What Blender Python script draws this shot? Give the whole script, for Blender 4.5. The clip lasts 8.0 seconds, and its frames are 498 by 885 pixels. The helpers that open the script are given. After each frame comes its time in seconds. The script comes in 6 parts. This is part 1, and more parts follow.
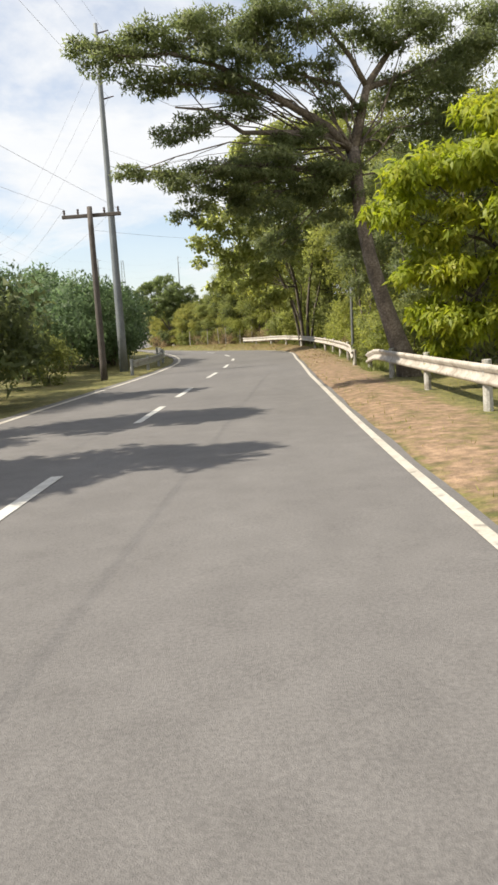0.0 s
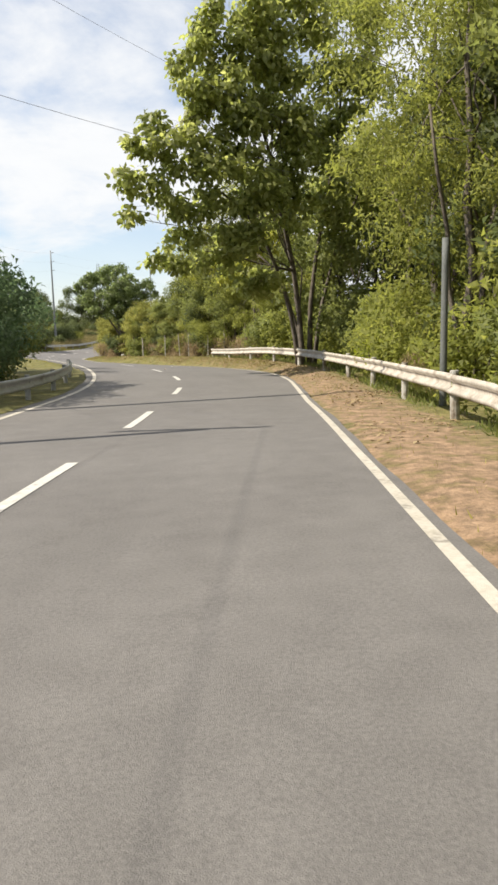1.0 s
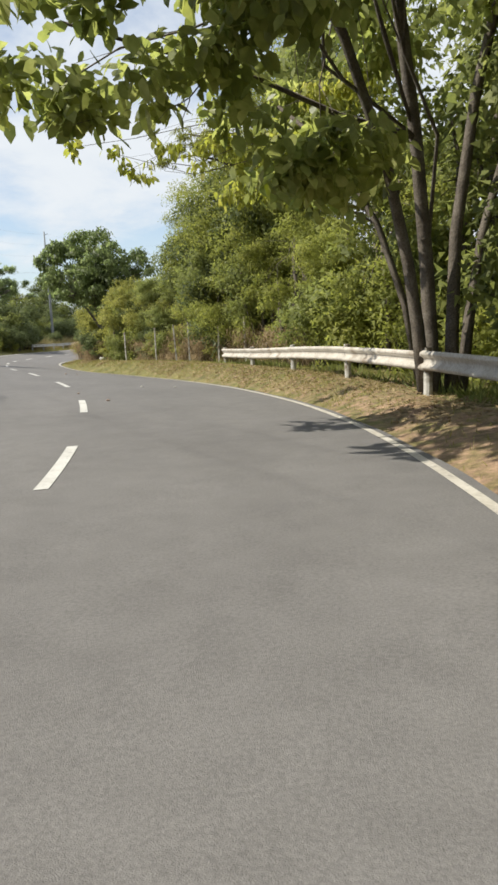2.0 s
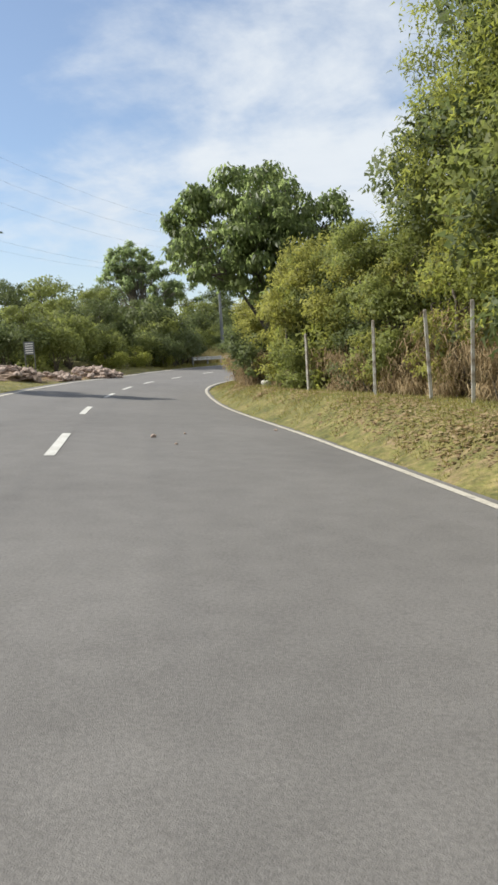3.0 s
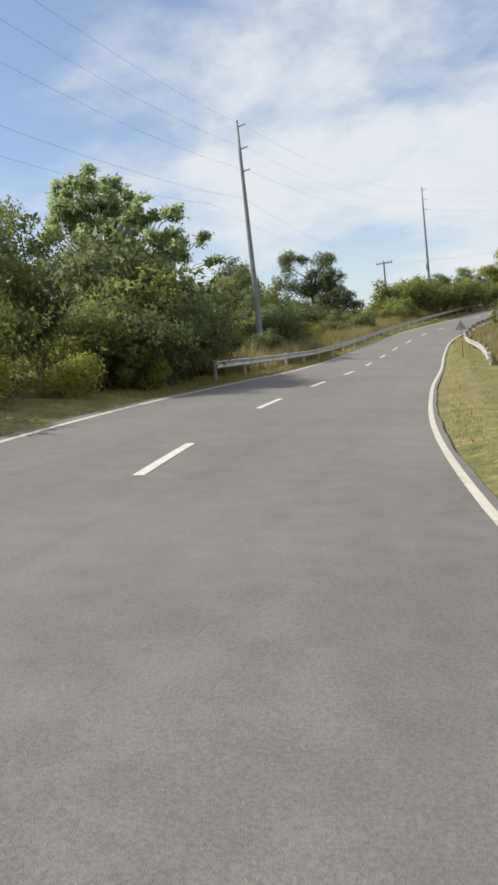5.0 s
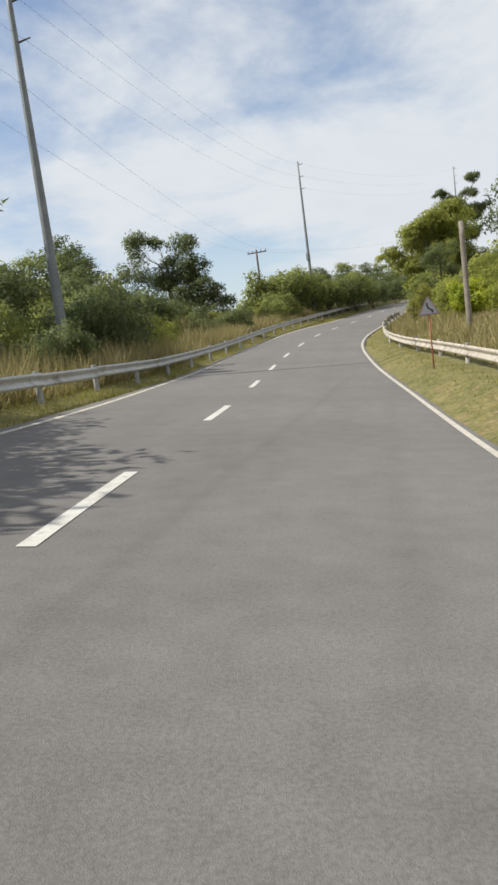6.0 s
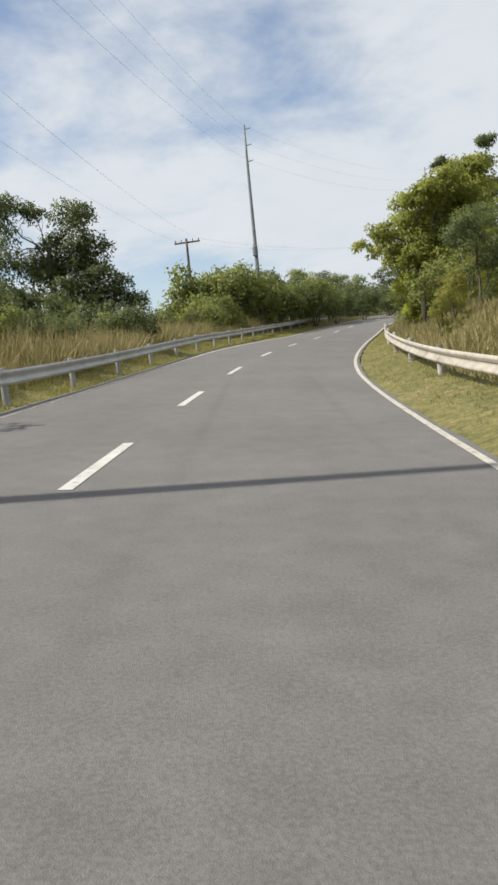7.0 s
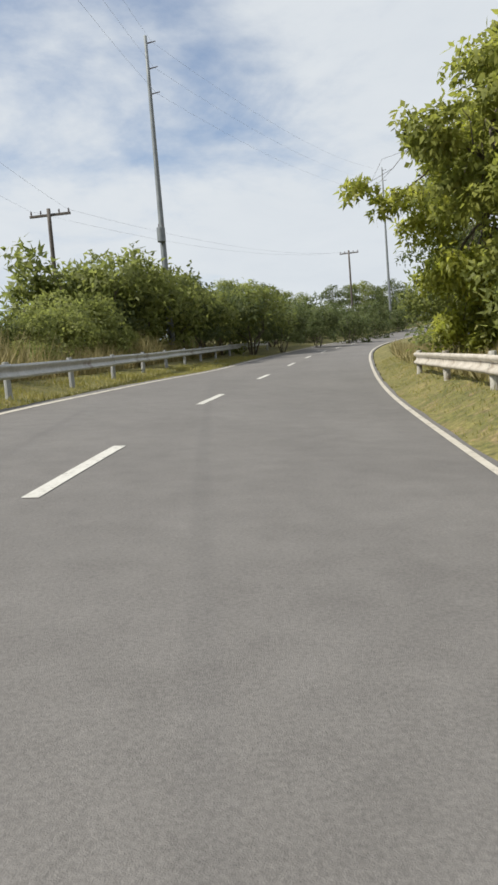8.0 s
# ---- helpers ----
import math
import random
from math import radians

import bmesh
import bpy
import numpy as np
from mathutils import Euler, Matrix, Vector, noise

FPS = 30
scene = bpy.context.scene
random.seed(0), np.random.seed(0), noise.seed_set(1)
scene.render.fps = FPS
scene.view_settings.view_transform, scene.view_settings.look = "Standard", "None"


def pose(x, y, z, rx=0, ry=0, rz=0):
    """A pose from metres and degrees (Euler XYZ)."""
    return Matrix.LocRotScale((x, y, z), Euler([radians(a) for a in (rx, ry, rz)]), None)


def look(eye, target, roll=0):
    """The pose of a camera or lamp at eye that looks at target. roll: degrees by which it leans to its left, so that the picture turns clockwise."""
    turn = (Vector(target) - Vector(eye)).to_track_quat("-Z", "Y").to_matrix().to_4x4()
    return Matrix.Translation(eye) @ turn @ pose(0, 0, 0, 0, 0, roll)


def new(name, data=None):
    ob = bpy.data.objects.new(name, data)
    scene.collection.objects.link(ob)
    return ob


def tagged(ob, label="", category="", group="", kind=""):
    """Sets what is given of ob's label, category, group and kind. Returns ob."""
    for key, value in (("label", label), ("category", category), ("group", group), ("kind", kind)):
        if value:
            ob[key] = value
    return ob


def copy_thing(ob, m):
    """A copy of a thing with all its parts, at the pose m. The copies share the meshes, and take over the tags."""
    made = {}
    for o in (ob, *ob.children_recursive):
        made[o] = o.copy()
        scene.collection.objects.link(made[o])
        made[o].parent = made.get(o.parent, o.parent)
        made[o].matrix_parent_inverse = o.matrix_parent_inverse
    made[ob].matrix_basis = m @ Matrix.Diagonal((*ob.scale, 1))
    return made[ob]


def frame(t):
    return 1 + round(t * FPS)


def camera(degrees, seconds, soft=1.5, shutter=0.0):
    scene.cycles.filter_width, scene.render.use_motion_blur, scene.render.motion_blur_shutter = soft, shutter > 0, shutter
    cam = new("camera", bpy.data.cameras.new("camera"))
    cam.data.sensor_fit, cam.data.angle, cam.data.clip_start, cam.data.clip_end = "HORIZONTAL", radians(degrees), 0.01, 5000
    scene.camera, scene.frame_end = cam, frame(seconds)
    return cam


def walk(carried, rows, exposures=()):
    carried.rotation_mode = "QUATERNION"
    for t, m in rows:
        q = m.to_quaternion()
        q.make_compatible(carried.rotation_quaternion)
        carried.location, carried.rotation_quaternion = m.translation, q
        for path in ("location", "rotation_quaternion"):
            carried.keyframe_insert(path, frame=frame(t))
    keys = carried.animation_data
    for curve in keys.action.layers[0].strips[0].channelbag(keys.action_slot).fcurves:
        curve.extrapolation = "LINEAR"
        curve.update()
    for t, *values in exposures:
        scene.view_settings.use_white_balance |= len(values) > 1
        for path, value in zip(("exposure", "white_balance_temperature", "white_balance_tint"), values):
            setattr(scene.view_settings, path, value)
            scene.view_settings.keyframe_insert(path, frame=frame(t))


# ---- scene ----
cam = camera(38.13, 8.0, soft=2.8)
# seconds, place, pitch, roll and heading of the camera carried in the car
PATH = [
    (0.0, -0.005, -0.015, 1.322, -9.27, 3.21, 0.16), (0.1, 0.010, 1.831, 1.284, -9.20, 2.97, -0.26), (0.2, 0.057, 3.676, 1.244, -9.12, 2.79, -0.63),
    (0.3, 0.117, 5.522, 1.208, -8.98, 2.65, -0.90), (0.4, 0.178, 7.369, 1.175, -8.83, 2.52, -1.00), (0.5, 0.217, 9.218, 1.147, -8.67, 2.36, -0.86),
    (0.6, 0.264, 11.080, 1.122, -8.53, 2.25, -0.94), (0.7, 0.306, 12.952, 1.100, -8.51, 2.08, -1.07), (0.8, 0.341, 14.834, 1.079, -8.52, 1.85, -1.23),
    (0.9, 0.386, 16.730, 1.058, -8.52, 1.58, -1.36), (1.0, 0.451, 18.637, 1.039, -8.51, 1.33, -1.45), (1.1, 0.553, 20.554, 1.025, -8.52, 1.10, -1.45),
    (1.2, 0.651, 22.480, 1.014, -8.55, 1.00, -1.38), (1.3, 0.734, 24.409, 1.003, -8.59, 1.10, -1.30), (1.4, 0.800, 26.339, 0.994, -8.63, 1.31, -1.18),
    (1.5, 0.847, 28.267, 0.982, -8.68, 1.58, -1.00), (1.6, 0.872, 30.193, 0.967, -8.73, 1.86, -0.76), (1.7, 0.874, 32.114, 0.948, -8.80, 2.13, -0.46),
    (1.8, 0.849, 34.030, 0.927, -8.86, 2.37, -0.07), (1.9, 0.791, 35.939, 0.905, -8.93, 2.56, 0.41), (2.0, 0.696, 37.841, 0.881, -8.96, 2.69, 1.00),
    (2.1, 0.559, 39.737, 0.856, -8.97, 2.76, 1.74), (2.2, 0.382, 41.631, 0.832, -8.89, 2.77, 2.67), (2.3, 0.169, 43.531, 0.810, -8.67, 2.72, 3.87),
    (2.4, -0.104, 45.436, 0.786, -8.42, 2.72, 5.38), (2.5, -0.439, 47.354, 0.760, -8.25, 2.85, 7.00), (2.6, -0.825, 49.281, 0.736, -8.17, 3.08, 8.64),
    (2.7, -1.249, 51.215, 0.721, -8.00, 3.29, 10.25), (2.8, -1.728, 53.143, 0.711, -7.81, 3.46, 11.85), (2.9, -2.279, 55.048, 0.700, -7.62, 3.45, 13.58),
    (3.0, -2.887, 56.934, 0.692, -7.37, 3.42, 15.30), (3.1, -3.540, 58.791, 0.686, -7.09, 3.54, 16.93), (3.2, -4.223, 60.617, 0.682, -6.84, 3.67, 18.36),
    (3.3, -4.921, 62.406, 0.675, -6.61, 3.75, 19.64), (3.4, -5.637, 64.144, 0.668, -6.46, 3.80, 20.71), (3.5, -6.370, 65.823, 0.658, -6.48, 3.89, 21.56),
    (3.6, -7.112, 67.432, 0.643, -6.67, 3.99, 22.18), (3.7, -7.832, 68.990, 0.621, -6.94, 4.18, 22.56), (3.8, -8.522, 70.516, 0.594, -6.98, 4.29, 22.65),
    (3.9, -9.199, 72.022, 0.563, -6.89, 4.34, 22.63), (4.0, -9.860, 73.532, 0.528, -6.80, 4.47, 22.45), (4.1, -10.499, 75.070, 0.495, -6.81, 4.84, 22.03),
    (4.2, -11.114, 76.638, 0.469, -6.87, 5.23, 21.48), (4.3, -11.696, 78.244, 0.463, -6.94, 5.40, 20.85), (4.4, -12.259, 79.879, 0.464, -6.99, 5.45, 20.19),
    (4.5, -12.812, 81.534, 0.463, -7.05, 5.47, 19.51), (4.6, -13.352, 83.211, 0.465, -7.08, 5.50, 18.82), (4.7, -13.880, 84.908, 0.468, -7.09, 5.62, 18.12),
    (4.8, -14.389, 86.624, 0.467, -7.09, 5.82, 17.42), (4.9, -14.877, 88.360, 0.459, -7.07, 6.13, 16.70), (5.0, -15.342, 90.117, 0.445, -7.05, 6.53, 15.96),
    (5.1, -15.774, 91.896, 0.426, -7.03, 7.00, 15.18), (5.2, -16.173, 93.701, 0.405, -7.04, 7.47, 14.32), (5.3, -16.531, 95.534, 0.382, -7.10, 7.85, 13.30),
    (5.4, -16.841, 97.400, 0.355, -7.22, 7.99, 12.16), (5.5, -17.120, 99.302, 0.328, -7.40, 7.94, 11.02), (5.6, -17.361, 101.240, 0.303, -7.56, 7.77, 9.81),
    (5.7, -17.564, 103.215, 0.279, -7.69, 7.60, 8.66), (5.8, -17.733, 105.223, 0.257, -7.76, 7.46, 7.57), (5.9, -17.874, 107.260, 0.239, -7.75, 7.42, 6.54),
    (6.0, -18.014, 109.316, 0.226, -7.65, 7.43, 5.72), (6.1, -18.101, 111.388, 0.211, -7.83, 7.14, 4.81), (6.2, -18.151, 113.477, 0.196, -7.77, 6.92, 4.00),
    (6.3, -18.175, 115.581, 0.174, -7.50, 6.80, 3.29), (6.4, -18.184, 117.703, 0.154, -7.19, 6.74, 2.76), (6.5, -18.191, 119.842, 0.141, -7.03, 6.70, 2.47),
    (6.6, -18.195, 121.998, 0.137, -6.92, 6.53, 2.25), (6.7, -18.193, 124.170, 0.138, -6.85, 6.36, 1.98), (6.8, -18.208, 126.353, 0.147, -6.88, 6.14, 1.85),
    (6.9, -18.214, 128.562, 0.165, -6.78, 5.91, 1.74), (7.0, -18.202, 130.806, 0.195, -6.61, 5.65, 1.54), (7.1, -18.168, 133.088, 0.242, -6.42, 5.40, 1.14),
    (7.2, -18.166, 135.380, 0.304, -6.30, 5.18, 0.87), (7.3, -18.138, 137.699, 0.381, -6.09, 5.00, 0.56), (7.4, -18.082, 140.046, 0.468, -5.84, 4.86, 0.13),
    (7.5, -18.003, 142.420, 0.559, -5.60, 4.81, -0.45), (7.6, -17.884, 144.813, 0.653, -5.38, 4.77, -1.22), (7.7, -17.740, 147.223, 0.742, -5.30, 4.74, -2.03),
    (7.8, -17.561, 149.639, 0.832, -5.22, 4.68, -2.78), (7.9, -17.335, 152.053, 0.928, -5.08, 4.62, -3.41), (8.0, -17.094, 154.460, 1.027, -4.89, 4.47, -4.00),
]
walk(cam, [(t, pose(x, y, z, 90 + p, r, h)) for t, x, y, z, p, r, h in PATH],
     exposures=[(0.0, 0.58, 6700, 10), (1.2, 0.56, 6700, 10), (2.3, 0.36, 6300, 8), (4.2, 0.34, 6250, 8), (5.3, 0.27, 6400, 9), (8.0, 0.20, 6350, 8)])

# ---- world, sun, exposure ----
SUN_AZ = math.atan2(-0.19, -0.982)        # the sun stands to the left of the road, a little behind
SUN_EL = radians(47)
sun_dir = Vector((math.cos(SUN_AZ) * math.cos(SUN_EL), math.sin(SUN_AZ) * math.cos(SUN_EL), math.sin(SUN_EL)))


def make_world():
    w = bpy.data.worlds.new("sky")
    scene.world = w
    w.use_nodes = True
    n, l = w.node_tree.nodes, w.node_tree.links
    n.clear()
    out, bg = n.new("ShaderNodeOutputWorld"), n.new("ShaderNodeBackground")
    sky = n.new("ShaderNodeTexSky")
    sky.sky_type, sky.sun_disc = "NISHITA", False
    sky.sun_elevation, sky.sun_rotation = SUN_EL, math.pi / 2 - SUN_AZ
    sky.air_density, sky.dust_density, sky.ozone_density = 1.0, 0.7, 2.5
    geo = n.new("ShaderNodeTexCoord")
    # the clouds lie on a plane overhead: direction over height
    sep = n.new("ShaderNodeSeparateXYZ")
    l.new(geo.outputs["Generated"], sep.inputs[0])
    up = n.new("ShaderNodeMath")
    up.operation = "MAXIMUM"
    up.inputs[1].default_value = 0.0
    l.new(sep.outputs["Z"], up.inputs[0])
    add = n.new("ShaderNodeMath")
    add.operation = "ADD"
    add.inputs[1].default_value = 0.22
    l.new(up.outputs[0], add.inputs[0])
    div = n.new("ShaderNodeVectorMath")
    div.operation = "DIVIDE"
    comb = n.new("ShaderNodeCombineXYZ")
    for k in range(3):
        l.new(add.outputs[0], comb.inputs[k])
    l.new(geo.outputs["Generated"], div.inputs[0])
    l.new(comb.outputs[0], div.inputs[1])
    off = n.new("ShaderNodeVectorMath")
    off.operation = "ADD"
    off.inputs[1].default_value = (3.4, 1.7, 0.0)
    l.new(div.outputs[0], off.inputs[0])

    def noise_at(scale, detail, rough, warp):
        t = n.new("ShaderNodeTexNoise")
        t.inputs["Scale"].default_value, t.inputs["Detail"].default_value = scale, detail
        t.inputs["Roughness"].default_value, t.inputs["Distortion"].default_value = rough, warp
        l.new(off.outputs[0], t.inputs["Vector"])
        return t

    def ramp_of(src, lo, hi, a=0.0, b=1.0):
        m = n.new("ShaderNodeMapRange")
        m.interpolation_type = "SMOOTHSTEP"
        for k, v in (("From Min", lo), ("From Max", hi), ("To Min", a), ("To Max", b)):
            m.inputs[k].default_value = v
        l.new(src, m.inputs["Value"])
        return m.outputs["Result"]

    big, fine = noise_at(0.75, 8, 0.55, 0.4), noise_at(2.6, 9, 0.62, 0.3)
    mixn = n.new("ShaderNodeMath")
    mixn.operation = "MULTIPLY_ADD"
    mixn.inputs[1].default_value = 0.35
    l.new(fine.outputs["Fac"], mixn.inputs[0])
    l.new(big.outputs["Fac"], mixn.inputs[2])
    # the bank of cloud thickens towards the right of the road
    sep2 = n.new("ShaderNodeSeparateXYZ")
    l.new(div.outputs[0], sep2.inputs[0])
    bank = n.new("ShaderNodeMath")
    bank.operation = "MULTIPLY_ADD"
    bank.inputs[1].default_value = 0.20
    l.new(sep2.outputs["X"], bank.inputs[0])
    l.new(mixn.outputs[0], bank.inputs[2])
    cover = ramp_of(bank.outputs[0], 0.46, 0.70, 0.14, 0.97)
    # thin white haze near the horizon
    haze = ramp_of(sep.outputs["Z"], 0.0, 0.35, 0.5, 0.0)
    total = n.new("ShaderNodeMath")
    total.operation = "MAXIMUM"
    l.new(cover, total.inputs[0])
    l.new(haze, total.inputs[1])
    cloud = n.new("ShaderNodeMix")
    cloud.data_type = "RGBA"
    cloud.inputs["A"].default_value = (4.9, 5.15, 5.5, 1)
    cloud.inputs["B"].default_value = (6.0, 6.1, 6.2, 1)
    l.new(fine.outputs["Fac"], cloud.inputs["Factor"])
    mix = n.new("ShaderNodeMix")
    mix.data_type = "RGBA"
    l.new(total.outputs[0], mix.inputs["Factor"])
    l.new(sky.outputs[0], mix.inputs["A"])
    l.new(cloud.outputs["Result"], mix.inputs["B"])
    l.new(mix.outputs["Result"], bg.inputs["Color"])
    bg.inputs["Strength"].default_value = 0.118
    l.new(bg.outputs[0], out.inputs[0])


make_world()
lamp = bpy.data.lights.new("sun", "SUN")
lamp.energy, lamp.angle, lamp.color = 5.0, radians(0.6), (1.0, 0.945, 0.825)
new("sun", lamp).matrix_world = look(sun_dir * 80, (0, 0, 0))


# ---- materials ----
def material(name, colours, scale=3.0, rough=0.8, bump=0.0, bump_scale=40.0, metal=0.0, island=0.0, translucent=0.0, stain=None, gloss=0.5):
    """Colours blend along a two-scale noise; island: share of the blend that varies from piece to piece."""
    m = bpy.data.materials.new(name)
    m.use_nodes = True
    n, l = m.node_tree.nodes, m.node_tree.links
    b = n["Principled BSDF"]
    tc = n.new("ShaderNodeTexCoord")
    big, fine = n.new("ShaderNodeTexNoise"), n.new("ShaderNodeTexNoise")
    big.inputs["Scale"].default_value, fine.inputs["Scale"].default_value = scale, scale * 9
    big.inputs["Detail"].default_value = fine.inputs["Detail"].default_value = 4
    for t in (big, fine):
        l.new(tc.outputs["Object"], t.inputs["Vector"])
    mix = n.new("ShaderNodeMath")
    mix.operation = "MULTIPLY_ADD"
    mix.inputs[1].default_value = 0.5
    l.new(fine.outputs["Fac"], mix.inputs[0])
    half = n.new("ShaderNodeMath")
    half.operation = "MULTIPLY"
    half.inputs[1].default_value = 0.5
    l.new(big.outputs["Fac"], half.inputs[0])
    l.new(half.outputs[0], mix.inputs[2])
    fac = n.new("ShaderNodeMapRange")
    fac.inputs["From Min"].default_value, fac.inputs["From Max"].default_value = 0.33, 0.67
    l.new(mix.outputs[0], fac.inputs["Value"])
    value = fac.outputs["Result"]
    if island:
        g = n.new("ShaderNodeNewGeometry")
        mm = n.new("ShaderNodeMix")
        mm.inputs["Factor"].default_value = island
        l.new(value, mm.inputs["A"])
        l.new(g.outputs["Random Per Island"], mm.inputs["B"])
        value = mm.outputs["Result"]
    r = n.new("ShaderNodeValToRGB")
    e = r.color_ramp.elements
    while len(e) < len(colours):
        e.new(0.5)
    for k, c in enumerate(colours):
        e[k].position = k / max(1, len(colours) - 1)
        e[k].color = (*c, 1)
    l.new(value, r.inputs["Fac"])
    colour = r.outputs["Color"]
    if stain:
        tint, s_scale, lo, hi = stain
        t = n.new("ShaderNodeTexNoise")
        t.inputs["Scale"].default_value, t.inputs["Detail"].default_value = s_scale, 6
        l.new(tc.outputs["Object"], t.inputs["Vector"])
        mr = n.new("ShaderNodeMapRange")
        mr.inputs["From Min"].default_value, mr.inputs["From Max"].default_value = lo, hi
        l.new(t.outputs["Fac"], mr.inputs["Value"])
        mc = n.new("ShaderNodeMix")
        mc.data_type = "RGBA"
        mc.inputs["B"].default_value = (*tint, 1)
        l.new(mr.outputs["Result"], mc.inputs["Factor"])
        l.new(colour, mc.inputs["A"])
        colour = mc.outputs["Result"]
    l.new(colour, b.inputs["Base Color"])
    b.inputs["Roughness"].default_value, b.inputs["Metallic"].default_value = rough, metal
    b.inputs["Specular IOR Level"].default_value = gloss
    if bump:
        t, bn = n.new("ShaderNodeTexNoise"), n.new("ShaderNodeBump")
        t.inputs["Scale"].default_value, t.inputs["Detail"].default_value = bump_scale, 5
        bn.inputs["Strength"].default_value, bn.inputs["Distance"].default_value = bump, 0.02
        l.new(tc.outputs["Object"], t.inputs["Vector"])
        l.new(t.outputs["Fac"], bn.inputs["Height"])
        l.new(bn.outputs[0], b.inputs["Normal"])
    if translucent:
        tr, ms = n.new("ShaderNodeBsdfTranslucent"), n.new("ShaderNodeMixShader")
        ms.inputs[0].default_value = translucent
        hs = n.new("ShaderNodeHueSaturation")
        hs.inputs["Value"].default_value, hs.inputs["Saturation"].default_value = 1.9, 1.05
        l.new(colour, hs.inputs["Color"])
        l.new(hs.outputs[0], tr.inputs["Color"])
        l.new(b.outputs[0], ms.inputs[1])
        l.new(tr.outputs[0], ms.inputs[2])
        l.new(ms.outputs[0], n["Material Output"].inputs["Surface"])
    return m


LEAF_DARK = material("leaf_dark", [(0.055, 0.073, 0.030), (0.098, 0.118, 0.046), (0.160, 0.175, 0.070)], 1.1, 0.55, island=0.32, translucent=0.42, gloss=0.25)
LEAF_MID = material("leaf_mid", [(0.092, 0.108, 0.036), (0.165, 0.184, 0.055), (0.255, 0.262, 0.085)], 1.1, 0.55, island=0.32, translucent=0.48, gloss=0.25)
LEAF_BROAD = material("leaf_broad", [(0.118, 0.142, 0.042), (0.225, 0.245, 0.070), (0.370, 0.372, 0.140)], 1.1, 0.42, island=0.42, translucent=0.60, gloss=0.45)
LEAF_DOME = material("leaf_dome", [(0.068, 0.096, 0.038), (0.134, 0.166, 0.064), (0.228, 0.258, 0.114)], 1.1, 0.42, island=0.42, translucent=0.68, gloss=0.40)
LEAF_RAIN = material("leaf_rain", [(0.068, 0.087, 0.034), (0.124, 0.146, 0.055), (0.205, 0.220, 0.096)], 1.1, 0.5, island=0.36, translucent=0.50, gloss=0.35)
LEAF_HEDGE = material("leaf_hedge", [(0.058, 0.094, 0.042), (0.105, 0.152, 0.070), (0.180, 0.232, 0.118)], 1.1, 0.5, island=0.35, translucent=0.45, gloss=0.35)
LEAF_BRIGHT_OLIVE = material("leaf_bright_olive", [(0.150, 0.165, 0.030), (0.260, 0.270, 0.050), (0.380, 0.350, 0.090)], 1.1, 0.5, island=0.35, translucent=0.55, gloss=0.3)
LEAF_SUNNY = material("leaf_sunny", [(0.130, 0.150, 0.028), (0.245, 0.258, 0.048), (0.360, 0.345, 0.085)], 1.1, 0.5, island=0.35, translucent=0.52, gloss=0.3)
# grey-green leaves far off: distance haze is put into the colour as paleness
LEAF_HAZED = material("leaf_hazed", [(0.120, 0.155, 0.070), (0.200, 0.245, 0.110), (0.300, 0.340, 0.165)], 1.1, 0.5, island=0.32, translucent=0.58, gloss=0.3)
LEAF_OLIVE = material("leaf_olive", [(0.112, 0.126, 0.032), (0.200, 0.214, 0.050), (0.310, 0.302, 0.084)], 1.1, 0.6, island=0.32, translucent=0.48, gloss=0.2)
LEAF_YELLOW = material("leaf_yellow_olive", [(0.126, 0.132, 0.034), (0.224, 0.222, 0.056), (0.348, 0.325, 0.102)], 1.1, 0.6, island=0.32, translucent=0.45, gloss=0.2)
LEAF_BRIGHT = material("leaf_bright", [(0.120, 0.165, 0.018), (0.240, 0.275, 0.028), (0.390, 0.370, 0.045)], 1.1, 0.5, island=0.32, translucent=0.48, gloss=0.3)
LEAF_DRY = material("leaf_dry", [(0.160, 0.108, 0.060), (0.265, 0.195, 0.108), (0.380, 0.305, 0.180)], 0.8, 0.8, island=0.4, translucent=0.2, gloss=0.2)
GRASS = material("grass", [(0.135, 0.140, 0.028), (0.235, 0.218, 0.052), (0.350, 0.292, 0.095)], 0.9, 0.7, island=0.5, translucent=0.25)
GRASS_DRY = material("grass_dry", [(0.135, 0.125, 0.046), (0.245, 0.208, 0.088), (0.370, 0.302, 0.145)], 0.4, 0.75, island=0.55, translucent=0.2)
BARK = material("bark", [(0.050, 0.040, 0.032), (0.105, 0.085, 0.065), (0.180, 0.155, 0.125)], 4, 0.9, 0.8, 25)
RAIN_BARK = material("rain_bark", [(0.070, 0.055, 0.042), (0.150, 0.118, 0.090), (0.330, 0.270, 0.210)], 2.2, 0.9, 0.8, 25)
BARK_PALE = material("bark_pale", [(0.120, 0.100, 0.080), (0.210, 0.180, 0.150), (0.300, 0.270, 0.230)], 3, 0.9, 0.6, 30)
TIMBER = material("weathered_timber", [(0.055, 0.045, 0.038), (0.090, 0.075, 0.065), (0.130, 0.112, 0.098)], 3, 0.85, 0.5, 60)
CONCRETE = material("grey_concrete", [(0.230, 0.235, 0.235), (0.300, 0.305, 0.305), (0.360, 0.360, 0.355)], 2, 0.8, 0.3, 80)
STEEL_POLE = material("galvanised_pole", [(0.130, 0.142, 0.150), (0.180, 0.192, 0.200), (0.235, 0.245, 0.250)], 2, 0.6, 0.1, 60, metal=0.3)
POST_DARK = material("dark_grey_post", [(0.085, 0.092, 0.085), (0.120, 0.126, 0.118), (0.150, 0.156, 0.148)], 2, 0.8, 0.3, 80)
